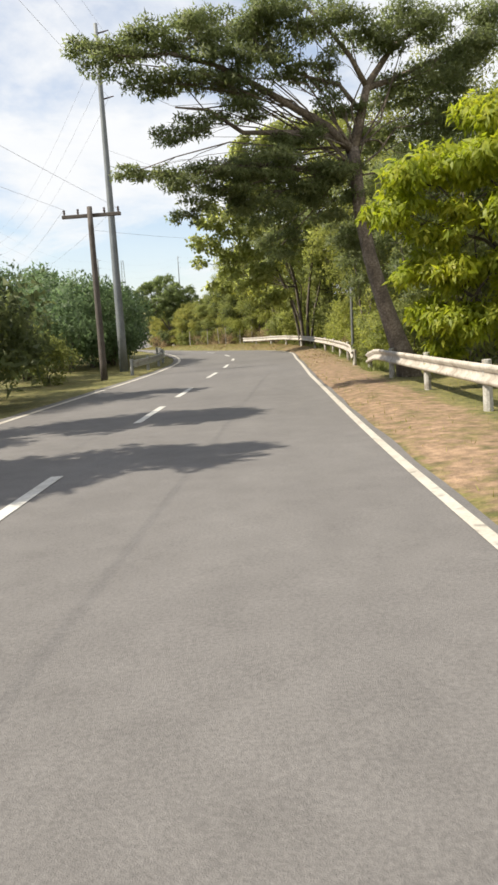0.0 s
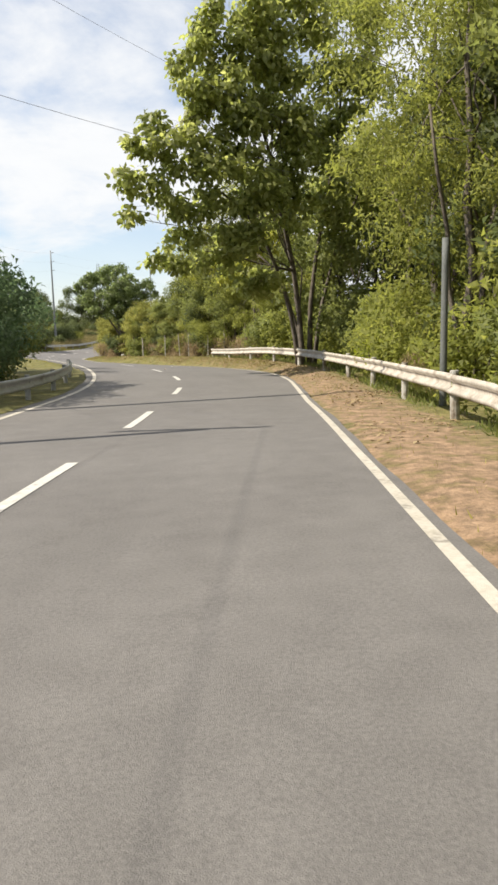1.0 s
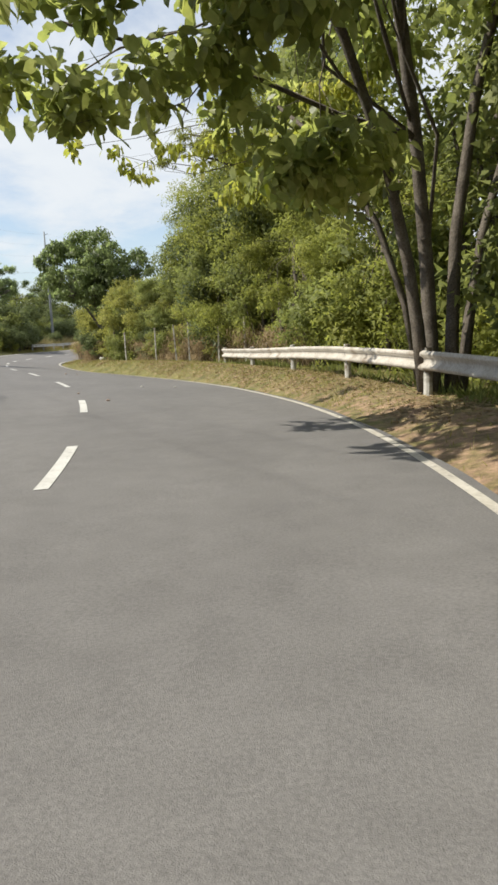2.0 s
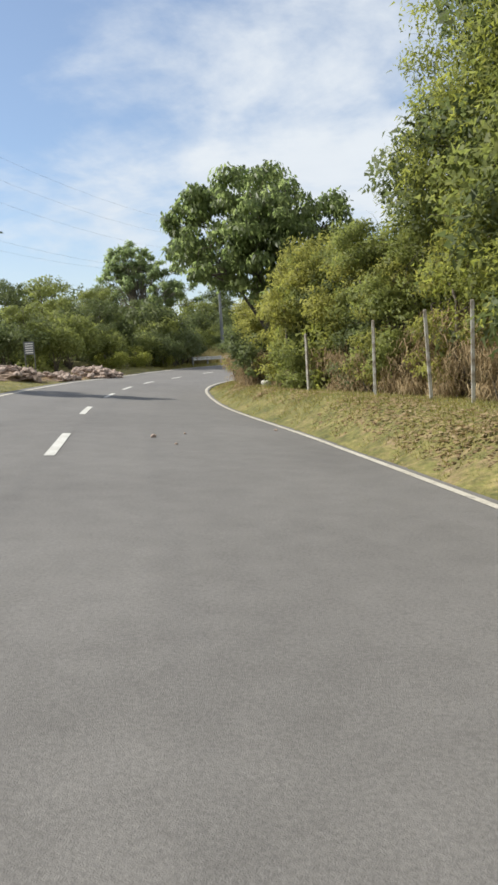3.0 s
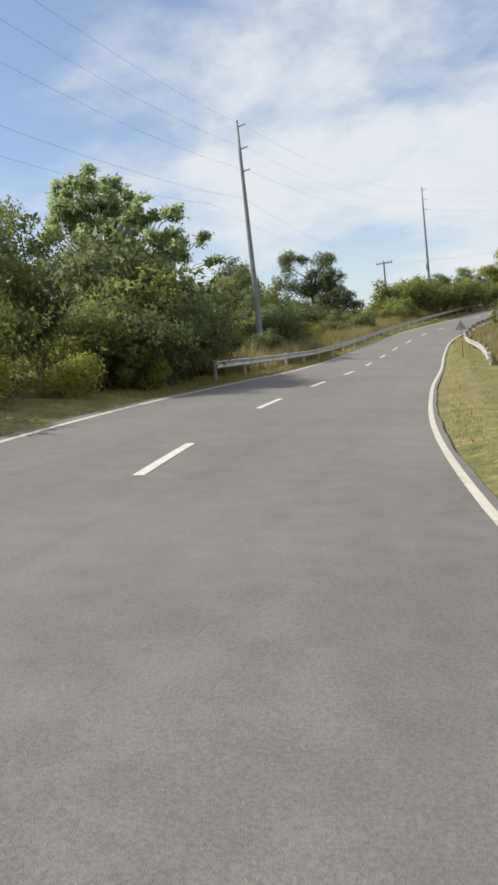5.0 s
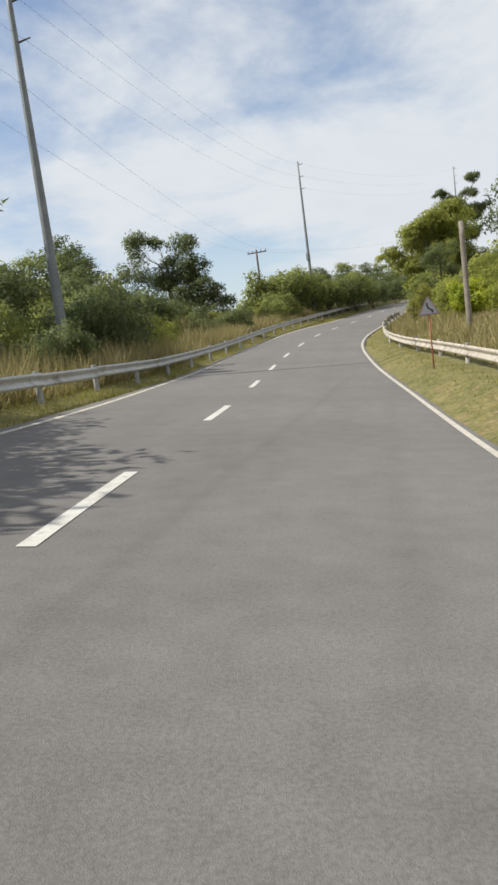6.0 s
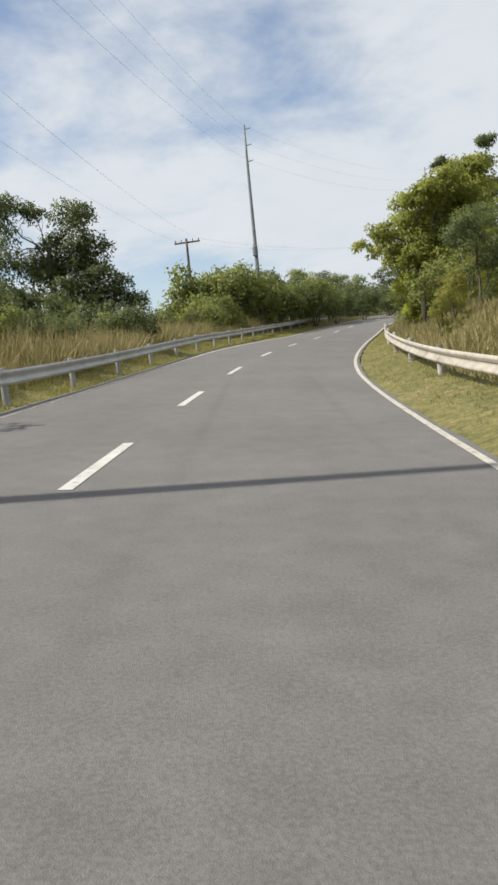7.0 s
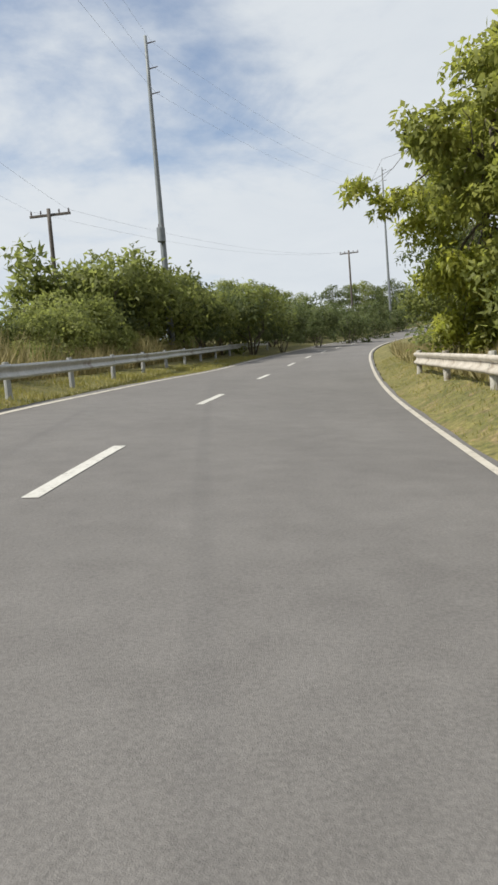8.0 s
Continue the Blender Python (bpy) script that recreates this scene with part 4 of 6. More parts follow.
    tree("dark_tree", at, "dark two-lobed tree beyond the long grass", "tree",
         [(0, 0, -.2), (.1, 0, 2.2), (0, .1, 4.0), (.1, .1, 5.4)], [.3, .26, .2, .12],
         about(at, [(-34.1, 177.9, 10.6, 1.5, 1.6, 1.2), (-32.6, 178.1, 10.9, 0.9, 1, 0.6), (-29.8, 178.3, 10.3, 1.2, 1.3, 1.2), (-28.9, 178.2, 8.3, 1.2, 1.3, 1.1), (-28.3, 177.9, 6.4, 1.2, 1.3, 0.9), (-34.9, 177.9, 8.3, 1.7, 1.8, 1.2), (-32.2, 178.3, 7.2, 1.8, 1.8, 1.1),
                    (-30.3, 178.0, 5.8, 1.8, 1.8, 1.1), (-31.2, 178.9, 8.8, 1.3, 1.3, 1.0), (-30.2, 178.6, 7.4, 1.5, 1.5, 1.2), (-32.0, 178.6, 7.6, 1.3, 1.4, 1.0), (-27.6, 177.9, 5.7, 1.1, 1.2, 0.8), (-27.0, 178.0, 4.5, 1.1, 1.2, 0.8), (-28.6, 178.2, 4.6, 1.2, 1.2, 0.9)]),
         22000, .21, .12, .52, LEAF_DARK, seed=16, twig=4, lumps=11)
    # tall thin tree on the right-hand slope
    at = foot(-4.4, 181.5)
    tree("slender_tree", at, "tall slender tree with an untidy feathery top on the slope", "tree",
         [(0, 0, -.2), (.1, 0, 3), (0, .1, 6), (.2, .1, 8.6)], [.18, .15, .11, .06],
         about(at, [(-5.3, 181.3, 11.9, 0.8, 0.9, 0.45), (-4.3, 181.4, 11.2, 1, 1.1, 0.6), (-2.3, 181.5, 13.0, 0.7, 0.8, 0.5), (-2.8, 181.3, 11.8, 0.9, 1, 0.7), (-3.6, 181.0, 9.7, 1.4, 1.4, 0.9), (-1.9, 181.5, 10.1, 1.1, 1.2, 0.8), (-3.5, 181.6, 7.9, 1.6, 1.6, 1.1)]),
         10000, .28, .09, .40, LEAF_DARK, BARK_PALE, seed=17, droop=.6, twig=4)
    # tree leaning over the right-hand verge of the climb
    at = foot(-9.4, 170.8)
    tree("roadside_tree", at, "tall green roadside tree leaning over the verge", "tree",
         [(0, 0, -.2), (-.1, 0, 2.0), (-.4, 0, 4.0), (-.6, .1, 5.6)], [.24, .20, .15, .08],
         about(at, [(-11.4, 170.4, 6.2, 0.9, 1.1, 0.6), (-9.6, 170.5, 7.1, 1.3, 1.5, 0.9), (-7.6, 170.9, 7.9, 1.6, 1.7, 1.1), (-6.7, 171.0, 8.8, 1.2, 1.3, 0.8), (-8.5, 169.3, 8.3, 0.9, 1, 0.6), (-10.1, 168.9, 7.4, 0.7, 0.8, 0.45), (-9.4, 168.7, 7.9, 0.7, 0.8, 0.5), (-10.6, 170.3, 4.8, 1.1, 1.3, 0.8), (-8.8, 170.1, 5.1, 1.5, 1.6, 1),
                    (-6.9, 170.9, 5.6, 1.7, 1.8, 1.3), (-8.9, 170.4, 3.4, 1.3, 1.5, 0.9), (-6.9, 170.8, 3.4, 1.6, 1.6, 1.2)]),
         25000, .20, .11, .50, LEAF_OLIVE, seed=19, droop=.5, twig=4, corners=4, lumps=12)
    # tree on the climb whose low boughs reach out over the rail
    at = foot(-7.0, 177.6)
    tree("overhanging_tree", at, "green tree with low boughs reaching over the guard rail", "tree",
         [(0, 0, -.2), (-.2, -.1, 2.0), (-.6, -.2, 4.0), (-.9, -.3, 6.0), (-.8, -.4, 7.6)], [.24, .20, .17, .12, .05],
         about(at, [(-12.0, 175.5, 6.3, 0.55, 0.7, 0.45), (-11.2, 175.9, 5.9, 0.6, 0.7, 0.36), (-10.4, 176.2, 6.3, 0.5, 0.6, 0.3), (-9.7, 176.3, 5.6, 1.1, 1.2, 0.9), (-9.4, 176.5, 7.6, 0.7, 0.8, 0.5), (-8.6, 176.7, 7.5, 1.3, 1.3, 1),
                    (-9.3, 176.3, 3.9, 0.95, 1, 0.75), (-8.4, 176.5, 6.3, 1.4, 1.4, 1.2), (-7.5, 176.8, 8.2, 1.3, 1.4, 1), (-8.2, 176.5, 3.8, 1.3, 1.3, 1), (-6.3, 176.8, 9.0, 1.4, 1.4, 0.9), (-6.5, 176.9, 7.5, 1.8, 1.8, 1.4), (-8.6, 177.0, 2.2, 0.9, 1, 0.8),
                    (-6.6, 176.7, 4.3, 1.6, 1.6, 1.3), (-4.9, 176.8, 8.4, 1.8, 1.8, 1.3), (-7.4, 177.0, 1.9, 1.1, 1.1, 0.9)]),
         20000, .21, .115, .46, LEAF_SUNNY, seed=31, droop=.6, twig=3, lumps=10)
    # branch-spreading tree by the end of the rail
    at = foot(2.5, 64.5)
    tree("spreading_tree", at, "tall tree spreading feathery branches over the end of the rail", "tree",
         [np.array(p) - np.array(at) for p in ((2.5, 64.5, -.6), (2.45, 64.5, 1.6), (2.6, 64.5, 3.6), (2.4, 64.5, 5.6), (2.7, 64.6, 7.4), (2.6, 64.6, 8.8))], [.19, .17, .15, .13, .09, .05],
         about(at, [(-2.35, 64.2, 6.75, .35, .4, .22), (-2.0, 64.2, 7.2, .42, .5, .22), (-1.6, 64.1, 7.6, .45, .5, .26), (-1.2, 64.2, 7.15, .5, .5, .26), (-.7, 64.3, 7.5, .55, .6, .3), (-.2, 64.3, 7.0, .5, .6, .26),
                    (.4, 64.3, 7.5, .7, .7, .36), (.5, 64.4, 6.5, .6, .6, .3), (1.2, 64.4, 7.0, .8, .8, .45), (2.0, 64.4, 7.7, 1, 1, .7), (2.2, 64.4, 6.2, 1, 1, .7), (2.6, 64.6, 8.7, 1.3, 1.3, .9), (1.0, 64.4, 8.4, 1, 1, .6),
                    (3.4, 64.6, 7.2, 1.3, 1.3, 1), (3.2, 64.6, 5.4, 1.2, 1.2, 1), (1.6, 64.8, 5.2, 1, 1, .8), (2.4, 64.6, 4.0, 1.1, 1.1, .9)]),
         26000, .15, .038, .42, LEAF_OLIVE, seed=20, droop=.9, twig=3, thick=.25,
         stems=limbs(at, ((.08, .015, ((2.4, 64.5, 5.6), (1.7, 64.4, 6.1), (.4, 64.4, 6.4), (-.5, 64.3, 6.75), (-1.4, 64.2, 6.95), (-2.2, 64.2, 6.85))),
                          (.06, .015, ((.4, 64.4, 6.4), (-.1, 64.3, 7.0), (-.9, 64.2, 7.5), (-1.6, 64.1, 7.65))))))
    # tree at the road's left, out of which the shade falls on the bend
    at = foot(-22.0, 78.4)
    tree("shade_tree", at, "dark-leaved roadside tree shading the bend", "tree",
         [(0, 0, -.2), (.1, 0, 2), (.2, .1, 4), (.4, .1, 5)], [.2, .17, .13, .08],
         about(at, [(-18.0, 78.4, 5.0, .6, .6, .28), (-18.9, 77.9, 5.1, 1.0, .9, .4), (-20.2, 77.6, 5.3, 1.2, 1.0, .5), (-21.6, 77.8, 5.3, 1.3, 1.2, .8)]), 13000, .18, .11, .40, LEAF_DARK, seed=18)
    # three more before the first bend, whose boughs reach towards the lane
    for k, (x, y, out) in enumerate(((-8.8, 6.6, 0), (-9.0, 10.9, 0), (-10.4, 17.5, 1.6))):
        at = foot(x, y)
        tree("shade_tree", at, "dense dark roadside tree with boughs reaching to the lane", "tree",
             [(0, 0, -.2), (.1, 0, 2), (.2, .1, 3.6), (.4, .1, 4.8)], [.2, .17, .13, .08],
             about(at, [(-5.5 - out, y + .85, 5.25, .6, .7, .3), (-6.3 - out, y + .7, 5.3, 1.0, 1.1, .5), (-7.7 - out, y + .4, 5.3, 1.3, 1.4, .8), (-9.2 - out, y - .1, 5.0, 1.5, 1.4, 1.2), (-10.0 - out, y, 3.6, 1.4, 1.4, 1.2), (-9.6 - out, y, 2.2, 1.2, 1.3, 1.2)]), 13000, .22, .14, .42, LEAF_DARK, seed=180 + k)


def build_thickets():
    rng = np.random.default_rng(5)
    b_mid = bush("bush", foot(-8.2, 21.5), 31, "dense green roadside bush", LEAF_MID, 1.9, 3.4, 4000, .180, .105, .42)
    b_dark = bush("bush", foot(-9.4, 25.5), 32, "dense dark green roadside bush", LEAF_DARK, 2.1, 3.8, 4000, .195, .122, .42)
    b_hedge = bush("bush", foot(-7.6, 39.4), 39, "dense blue-green hedge bush beside the road", LEAF_HEDGE, 2.1, 3.9, 5400, .158, .094, .42)
    b_olive = bush("bush", foot(8.0, 27.0), 33, "olive-green roadside bush with fine leaves", LEAF_OLIVE, 1.8, 3.2, 4800, .150, .078, .42)
    b_bright = bush("bush", foot(8.4, 22.6), 34, "yellow-green leafy shrub in the sun", LEAF_BRIGHT, 1.4, 2.2, 4500, .17, .09, .40)
    b_dry = bush("bush", foot(-9.6, 85.8), 35, "half-dry brown shrub at the road's edge", LEAF_DRY, 1.0, 1.6, 1500, .26, .020, .55, droop=1.6)

    far_mid = bush("bush", foot(-52, 118), 36, "green bush in the far thicket", LEAF_MID, 1.9, 3.4, 1700, .25, .16, .42)
    far_dark = bush("bush", foot(-50, 106), 37, "dark green bush in the far thicket", LEAF_DARK, 2.1, 3.8, 1700, .25, .16, .42)
    far_olive = bush("bush", foot(6, 152), 38, "olive-green bush up the slope", LEAF_OLIVE, 1.8, 3.2, 2000, .25, .11, .42)
    FAR.update({b_mid: far_mid, b_dark: far_dark, b_olive: far_olive})

    def tall(seed, mat, label, h, r, ln, wd, count, droop, at):
        g = np.random.default_rng(seed)
        blobs = [(0, 0, h * .86, r * .7, r * .7, h * .14)]
        for k in range(8):
            a = g.random() * 6.28
            z = h * (0.16 + 0.12 * k * .75 + 0.10 * g.random())
            blobs.append((r * .55 * math.cos(a), r * .55 * math.sin(a), z, r * .62, r * .62, h * .13))
        stems = [(bent((.2, .1, -.2), (r * .4, r * .2, h * .6), .2, 6, g, .02), np.linspace(.09, .03, 6)), (bent((-.2, .0, -.2), (-r * .4, -r * .3, h * .6), .2, 6, g, .02), np.linspace(.08, .03, 6))]
        return tree("tree", at, label, "tree", bent((0, 0, -.2), (0, 0, h * .85), 0, 7, g, .012), np.linspace(.15, .04, 7), blobs, count, ln, wd, .40, mat, seed=seed, droop=droop, twig=3, stems=stems)

    t_feather = tall(41, LEAF_OLIVE, "tall feathery olive-green tree in the thicket", 10.0, 2.6, .13, .056, 15500, .5, foot(5.6, 34.6))
    t_green = tall(42, LEAF_MID, "tall green tree in the thicket", 9.0, 2.6, .17, .108, 10000, .4, foot(7.2, 30.6))
    t_dark = tall(43, LEAF_DARK, "tall dark-leaved tree in the thicket", 8.6, 2.8, .18, .112, 9000, .2, foot(7.6, 25.8))
    far_tree = tall(44, LEAF_MID, "green tree in the far woods", 9.0, 2.8, .27, .17, 3900, .3, foot(14.0, 47.0))
    far_tree_dark = tall(45, LEAF_DARK, "dark tree in the far woods", 8.6, 2.9, .27, .17, 3900, .2, foot(15.0, 28.0))
    FAR.update({t_green: far_tree, t_dark: far_tree_dark, t_feather: far_tree})

    # right-hand wall of trees along the first bend
    scatter(t_feather, [(6.4, 40.0, 1.2), (1.6, 66.0, 1.2), (-.9, 70.6, .94), (-1.75, 73.4, .82), (-2.9, 75.8, .62), (9.5, 38, 1.4)], rng)
    scatter(t_green, [(4.2, 60.2, 1.2), (6.8, 50.8, 1.1), (5.9, 54.2, 1.1), (-4.4, 79.6, .54), (-4.6, 82.0, .56), (11.5, 32, 1.2), (-5.0, 88, .7), (12, 55, 1.2)], rng)
    scatter(t_dark, [(0, 70.6, .95), (-.9, 73.2, .8), (1.0, 68.4, 1.1), (9.6, 16.2, .8), (10.2, 12.8, .8), (11.5, 21.5, 1.0), (9.5, 29.0, 1.1), (12.5, 37.5, 1.2), (11.2, 46.5, 1.2), (9.6, 58.5, 1.1), (12.5, 12, 1.1), (14, 4, 1.1)], rng)
    scatter(t_dark, [(9.2, 33.0, 1.15), (9.3, 36.6, 1.25), (9.2, 41.0, 1.3), (9.6, 45.0, 1.3), (10.6, 50.0, 1.3), (9.6, 54.2, 1.25), (8.6, 57.4, 1.1), (1.6, 72.6, 1.0), (2.4, 69.2, 1.1), (-.6, 76.0, .7)], rng)
    scatter(b_olive, [(5.6, 27.6, .8), (5.6, 36.0, .85), (5.8, 39.4, .9), (6.0, 43.0, .9), (6.4, 30.6, 1.1), (6.0, 34.0, 1.1), (5.9, 37.6, 1.0), (6.2, 41.0, 1.0), (6.0, 52.0, 1.0), (4.9, 55.0, 1.0), (4.0, 58.4, 1.0), (4.2, 62.9, 1.05), (2.7, 66.5, 1.0), (.7, 69.7, .95), (-.9, 72.3, .95),
                      (-2.6, 75.1, .95), (-5.0, 77.6, 1.1), (-5.9, 79.2, 1.15)], rng)
    scatter(b_mid, [(6.6, 20.6, 1.2), (5.2, 29.6, .6), (5.6, 41.2, .65), (5.9, 45.2, .75), (5.4, 24.4, .7), (6.6, 44.4, 1.0), (6.0, 48.9, .8), (2.4, 59.8, .7), (-8.2, 82.4, .72)], rng)
    scatter(b_bright, [(5.5, 28.6, .7), (5.0, 40.4, .7), (-10.2, 86.4, .8)], rng)
    scatter(b_dry, [(-9.6, 81.4, .5), (-4.0, 74.6, .9), (5.0, 35.0, .7), (.2, 68.2, .9), (-1.6, 70.6, 1.0), (-3.0, 72.8, 1.0), (-5.0, 76.4, .9), (-6.4, 78.6, .8), (-9.6, 83.6, .6), (1.6, 65.8, .9), (-11.0, 88.6, .9)], rng)
    t_yellow = tall(46, LEAF_YELLOW, "small yellow-olive tree in the dry thicket", 4.0, 1.28, .112, .048, 7400, .6, foot(-5.3, 76.4))
    scatter(t_yellow, [(-7.0, 77.9, 1.02), (-7.4, 79.7, 1.15), (-6.0, 79.6, 1.2), (-7, 82, 1.2), (-4, 74, .8), (-2.4, 71.6, .9), (-0.6, 69, 1.0), (-10.7, 87.2, .94), (-11.2, 89.6, 1.0), (-11.6, 92.4, 1.0), (-9.5, 86.2, 1.05), (-9.2, 84.6, 0.9), (-9.9, 90.6, 1.2), (-10.6, 86.4, 0.77)], rng)
    scatter(b_olive, [(-11.2, 93.0, .95), (-12.0, 97.4, .9)], rng)
    scatter(b_dark, [(-9.2, 81.4, .6)], rng)
    scatter(b_dry, [(-9.5, 82.2, .8), (-9.0, 81.0, .8), (-7.8, 79.0, .42), (-7.2, 77.7, .4), (-10.7, 84.9, .8), (-11.3, 86.4, .95), (-11.8, 88.2, .95), (-12.1, 90.4, .8), (-2.0, 71.6, 1.3), (-.6, 69.6, 1.3)], rng)
    mix = np.random.default_rng(77)
    t_fine = tall(47, LEAF_OLIVE, "small feathery olive-green tree in the thicket", 4.0, 1.28, .10, .038, 10500, .5, foot(3.2, 59.4))
    scatter(t_fine, [(4.4, 57.2, 1.4), (1.9, 62.4, 1.3), (2.9, 63.8, 1.2), (1.4, 66.4, 1.2), (5.6, 55.4, 1.3), (.4, 68.6, 1.0)], mix)
    scatter(b_dry, [(1.2, 64.4, 1.0), (1.9, 62.0, .9), (.5, 66.2, 1.0), (2.7, 60.4, .9), (-.1, 67.6, .8)], mix)
    scatter(b_dark, [(6.9, 55.6, 1.1), (6.2, 58.6, 1.0), (6.6, 61.0, 1.15)], mix)
    scatter(b_mid, [(-6.9, 78.4, .5), (-7.2, 79.6, .55), (-7.2, 77.6, .42), (-6.6, 77.0, .45)], mix)
    scatter(t_green, [(-6.5, 77.8, .46), (-4.3, 74.9, .5), (-7.0, 78.9, .42), (-5.0, 76.0, .46), (-3.2, 73.4, .50), (-1.05, 70.0, .83), (.8, 67.0, .8)], mix)
    scatter(t_dark, [(-6.0, 77.4, .40), (-4.2, 75.2, .44), (-1.95, 73.8, .8)], mix)
    scatter(t_feather, [(-1.75, 72.0, .73), (0, 68.2, .8)], mix)
    scatter(b_dry, [(-7.1, 78.2, .45), (-6.2, 77.0, .55), (-5.3, 75.6, .6), (-4.4, 74.2, .6), (-3.5, 72.8, .65), (-2.7, 71.4, .65), (-1.9, 70.0, .65)], mix)
    # left-hand hedge before the first bend
    scatter(b_dark, [(-7.6, 18.2, 1.12)], rng)
    scatter(b_hedge, [(-9.6, 30.4, 1.2), (-8.7, 34.8, 1.2), (-8.2, 37.4, 1.25), (-8.2, 41.2, 1.18), (-8.5, 44.2, 1.12), (-9.8, 36.5, 1.25), (-10.6, 46.0, 1.2), (-9.8, 50.0, 1.1), (-11.0, 53.2, 1.15), (-11.0, 41.5, 1.35)], rng)
    scatter(b_mid, [(-7.9, 27.4, .65), (-8.5, 47.0, .9), (-7.6, 19.0, .7)], rng)
    # trees out of view on the left, whose shade lies on the road
    scatter(t_dark, [(-9.6, 16.4, .66)], rng)
    # left-hand thicket past the rubble
    scatter(b_mid, [(-26.0, 96.4, 1.0), (-27.4, 100.6, 1.15), (-26.6, 104.6, .85), (-28.6, 107.6, 1.1), (-25.6, 109.4, .75), (-29.4, 92.6, .85), (-33, 112, 1.1), (-29.8, 117.6, 1.1), (-27.0, 113.0, .9), (-32, 100, 1.0),
                    (-26.6, 117.2, 1.05), (-26.2, 113.2, 1.15), (-27.4, 120.6, 1.1), (-38, 121, 1.2), (-30.2, 129.6, .9), (-40, 110, 1.2)], rng)
    scatter(b_dark, [(-26.9, 92.8, .9), (-30.6, 97.6, .9), (-30.2, 103.6, 1.15), (-27.0, 115.2, 1.1), (-28.4, 119.6, 1.3), (-27.6, 115.6, 1.45), (-25.6, 110.6, .75), (-34.5, 106, 1.05), (-31, 111.8, 1.1), (-42, 130, 1.5),
                     (-36, 127, 1.3), (-26.0, 111.2, .7)], rng)
    scatter(b_dark, [(-25.1, 115.6, .85), (-25.7, 118.6, .85), (-24.7, 113.2, .72), (-24.6, 110.8, .7), (-26.0, 113.0, 1.0)], rng)
    scatter(b_olive, [(-24.8, 111.0, .55), (-25.4, 107.0, .6), (-25.6, 103.4, .6)], rng)
    scatter(t_green, [(-26.9, 95.0, .52), (-29.4, 103.6, .64), (-30.4, 112.0, .70), (-28.6, 121.4, .58), (-33.5, 108.0, .74), (-34.0, 99.0, .66), (-36.0, 114.0, .8)], rng)
    scatter(t_dark, [(-30.8, 99.2, .66), (-28.6, 108.2, .62), (-28.8, 116.6, .68), (-32.4, 117.4, .76), (-27.4, 97.0, .40), (-27.0, 105.6, .42), (-35.0, 104.0, .72)], rng)
    # beyond the left rail, up the hill
    scatter(b_mid, [(-31.5, 140, .9), (-29.6, 146, .9), (-33.4, 151, 1.1), (-30.0, 156.5, .8), (-34.5, 163, 1.2), (-38.5, 170, 1.3), (-25.0, 189.5, 1.0), (-23.6, 190.8, 1.6), (-21.4, 191.6, 1.65), (-20.2, 194.0, 1.7), (-18.7, 196.6, 1.6), (-16.8, 199.6, 1.4), (-22.6, 179.0, .65), (-22.2, 182.5, .85), (-22.0, 186.0, 1.05),
                    (-13.2, 204.5, 1.5), (-40, 145, 1.5), (-42, 158, 1.6), (-44, 175, 1.8)], rng)
    scatter(b_dark, [(-34.5, 144, 1.2), (-36.5, 156, 1.3), (-27.6, 170.5, .7), (-27.0, 183.0, .5), (-21.6, 192.4, 1.2), (-17.9, 198.2, 1.1), (-15.4, 202.6, 1.4), (-10.6, 208.5, 1.0), (-7.0, 214, 1.0), (-3.0, 220.5, 1.0),
                     (-12, 216, 1.0), (2.0, 231, .8), (-6, 228, 1.0), (9, 246, .9)], rng)
    scatter(b_mid, [(-29.4, 139.5, .8), (-30.6, 144.5, .7), (-29.4, 172.6, .6), (-28.0, 178.0, .5)], rng)
    scatter(b_olive, [(-31.0, 148.0, .8), (-30.8, 166.6, .65), (-28.8, 136.6, .7)], rng)
    scatter(b_dark, [(-34.4, 176.0, 1.1), (-31.4, 176.6, 1.0), (-29.0, 177.2, .75), (-36.8, 172.0, 1.2), (-33.0, 170.0, .95), (-30.6, 173.0, .8), (-35.0, 166.0, 1.0), (-28.4, 146.6, .85), (-27.6, 142.2, .7), (-29.0, 151.0, .8)], rng)
    scatter(t_dark, [(-31.4, 149.4, .5), (-32.6, 154.6, .58), (-33.0, 144.0, .56)], rng)
    # wooded slope on the right of the climb
    scatter(b_olive, [(-7.4, 150, 1.0), (-5.6, 157, 1.2), (-8.6, 162.5, .8), (-6.8, 168.5, 1.1), (-5.0, 175, 1.2), (-.5, 184, 1.3)], rng)
    scatter(b_mid, [(-9.2, 166.2, .95), (-7.6, 172.6, 1.1), (-8.2, 178.5, 1.0)], rng)
    scatter(t_dark, [(-36.0, 163.0, .66), (-38.6, 169.0, .8), (-40.0, 176.0, .85)], rng)
    scatter(t_green, [(-36.8, 157.0, .6), (-4.6, 187.4, .92), (-6.4, 172.6, .9)], rng)
    scatter(t_dark, [(-6.6, 179.8, .95), (-2.0, 169.6, 1.0), (10, 258, .5), (20, 268, .5)], rng)
    scatter(t_feather, [(-8.8, 163.6, .5)], rng)
    # bushes close behind the left rail at the foot of the climb
    scatter(b_dark, [(-27.0, 138.2, .85), (-27.6, 141.4, 1.0)], mix)
    scatter(b_mid, [(-28.6, 144.6, 1.05)], mix)
    # sunlit shrubs on the slope behind the right rail
    scatter(b_bright, [(-9.9, 147.0, 1.0)], mix)
    scatter(b_olive, [(-10.3, 149.8, 1.0), (-9.2, 152.6, 1.1), (-8.8, 145.0, .9)], mix)
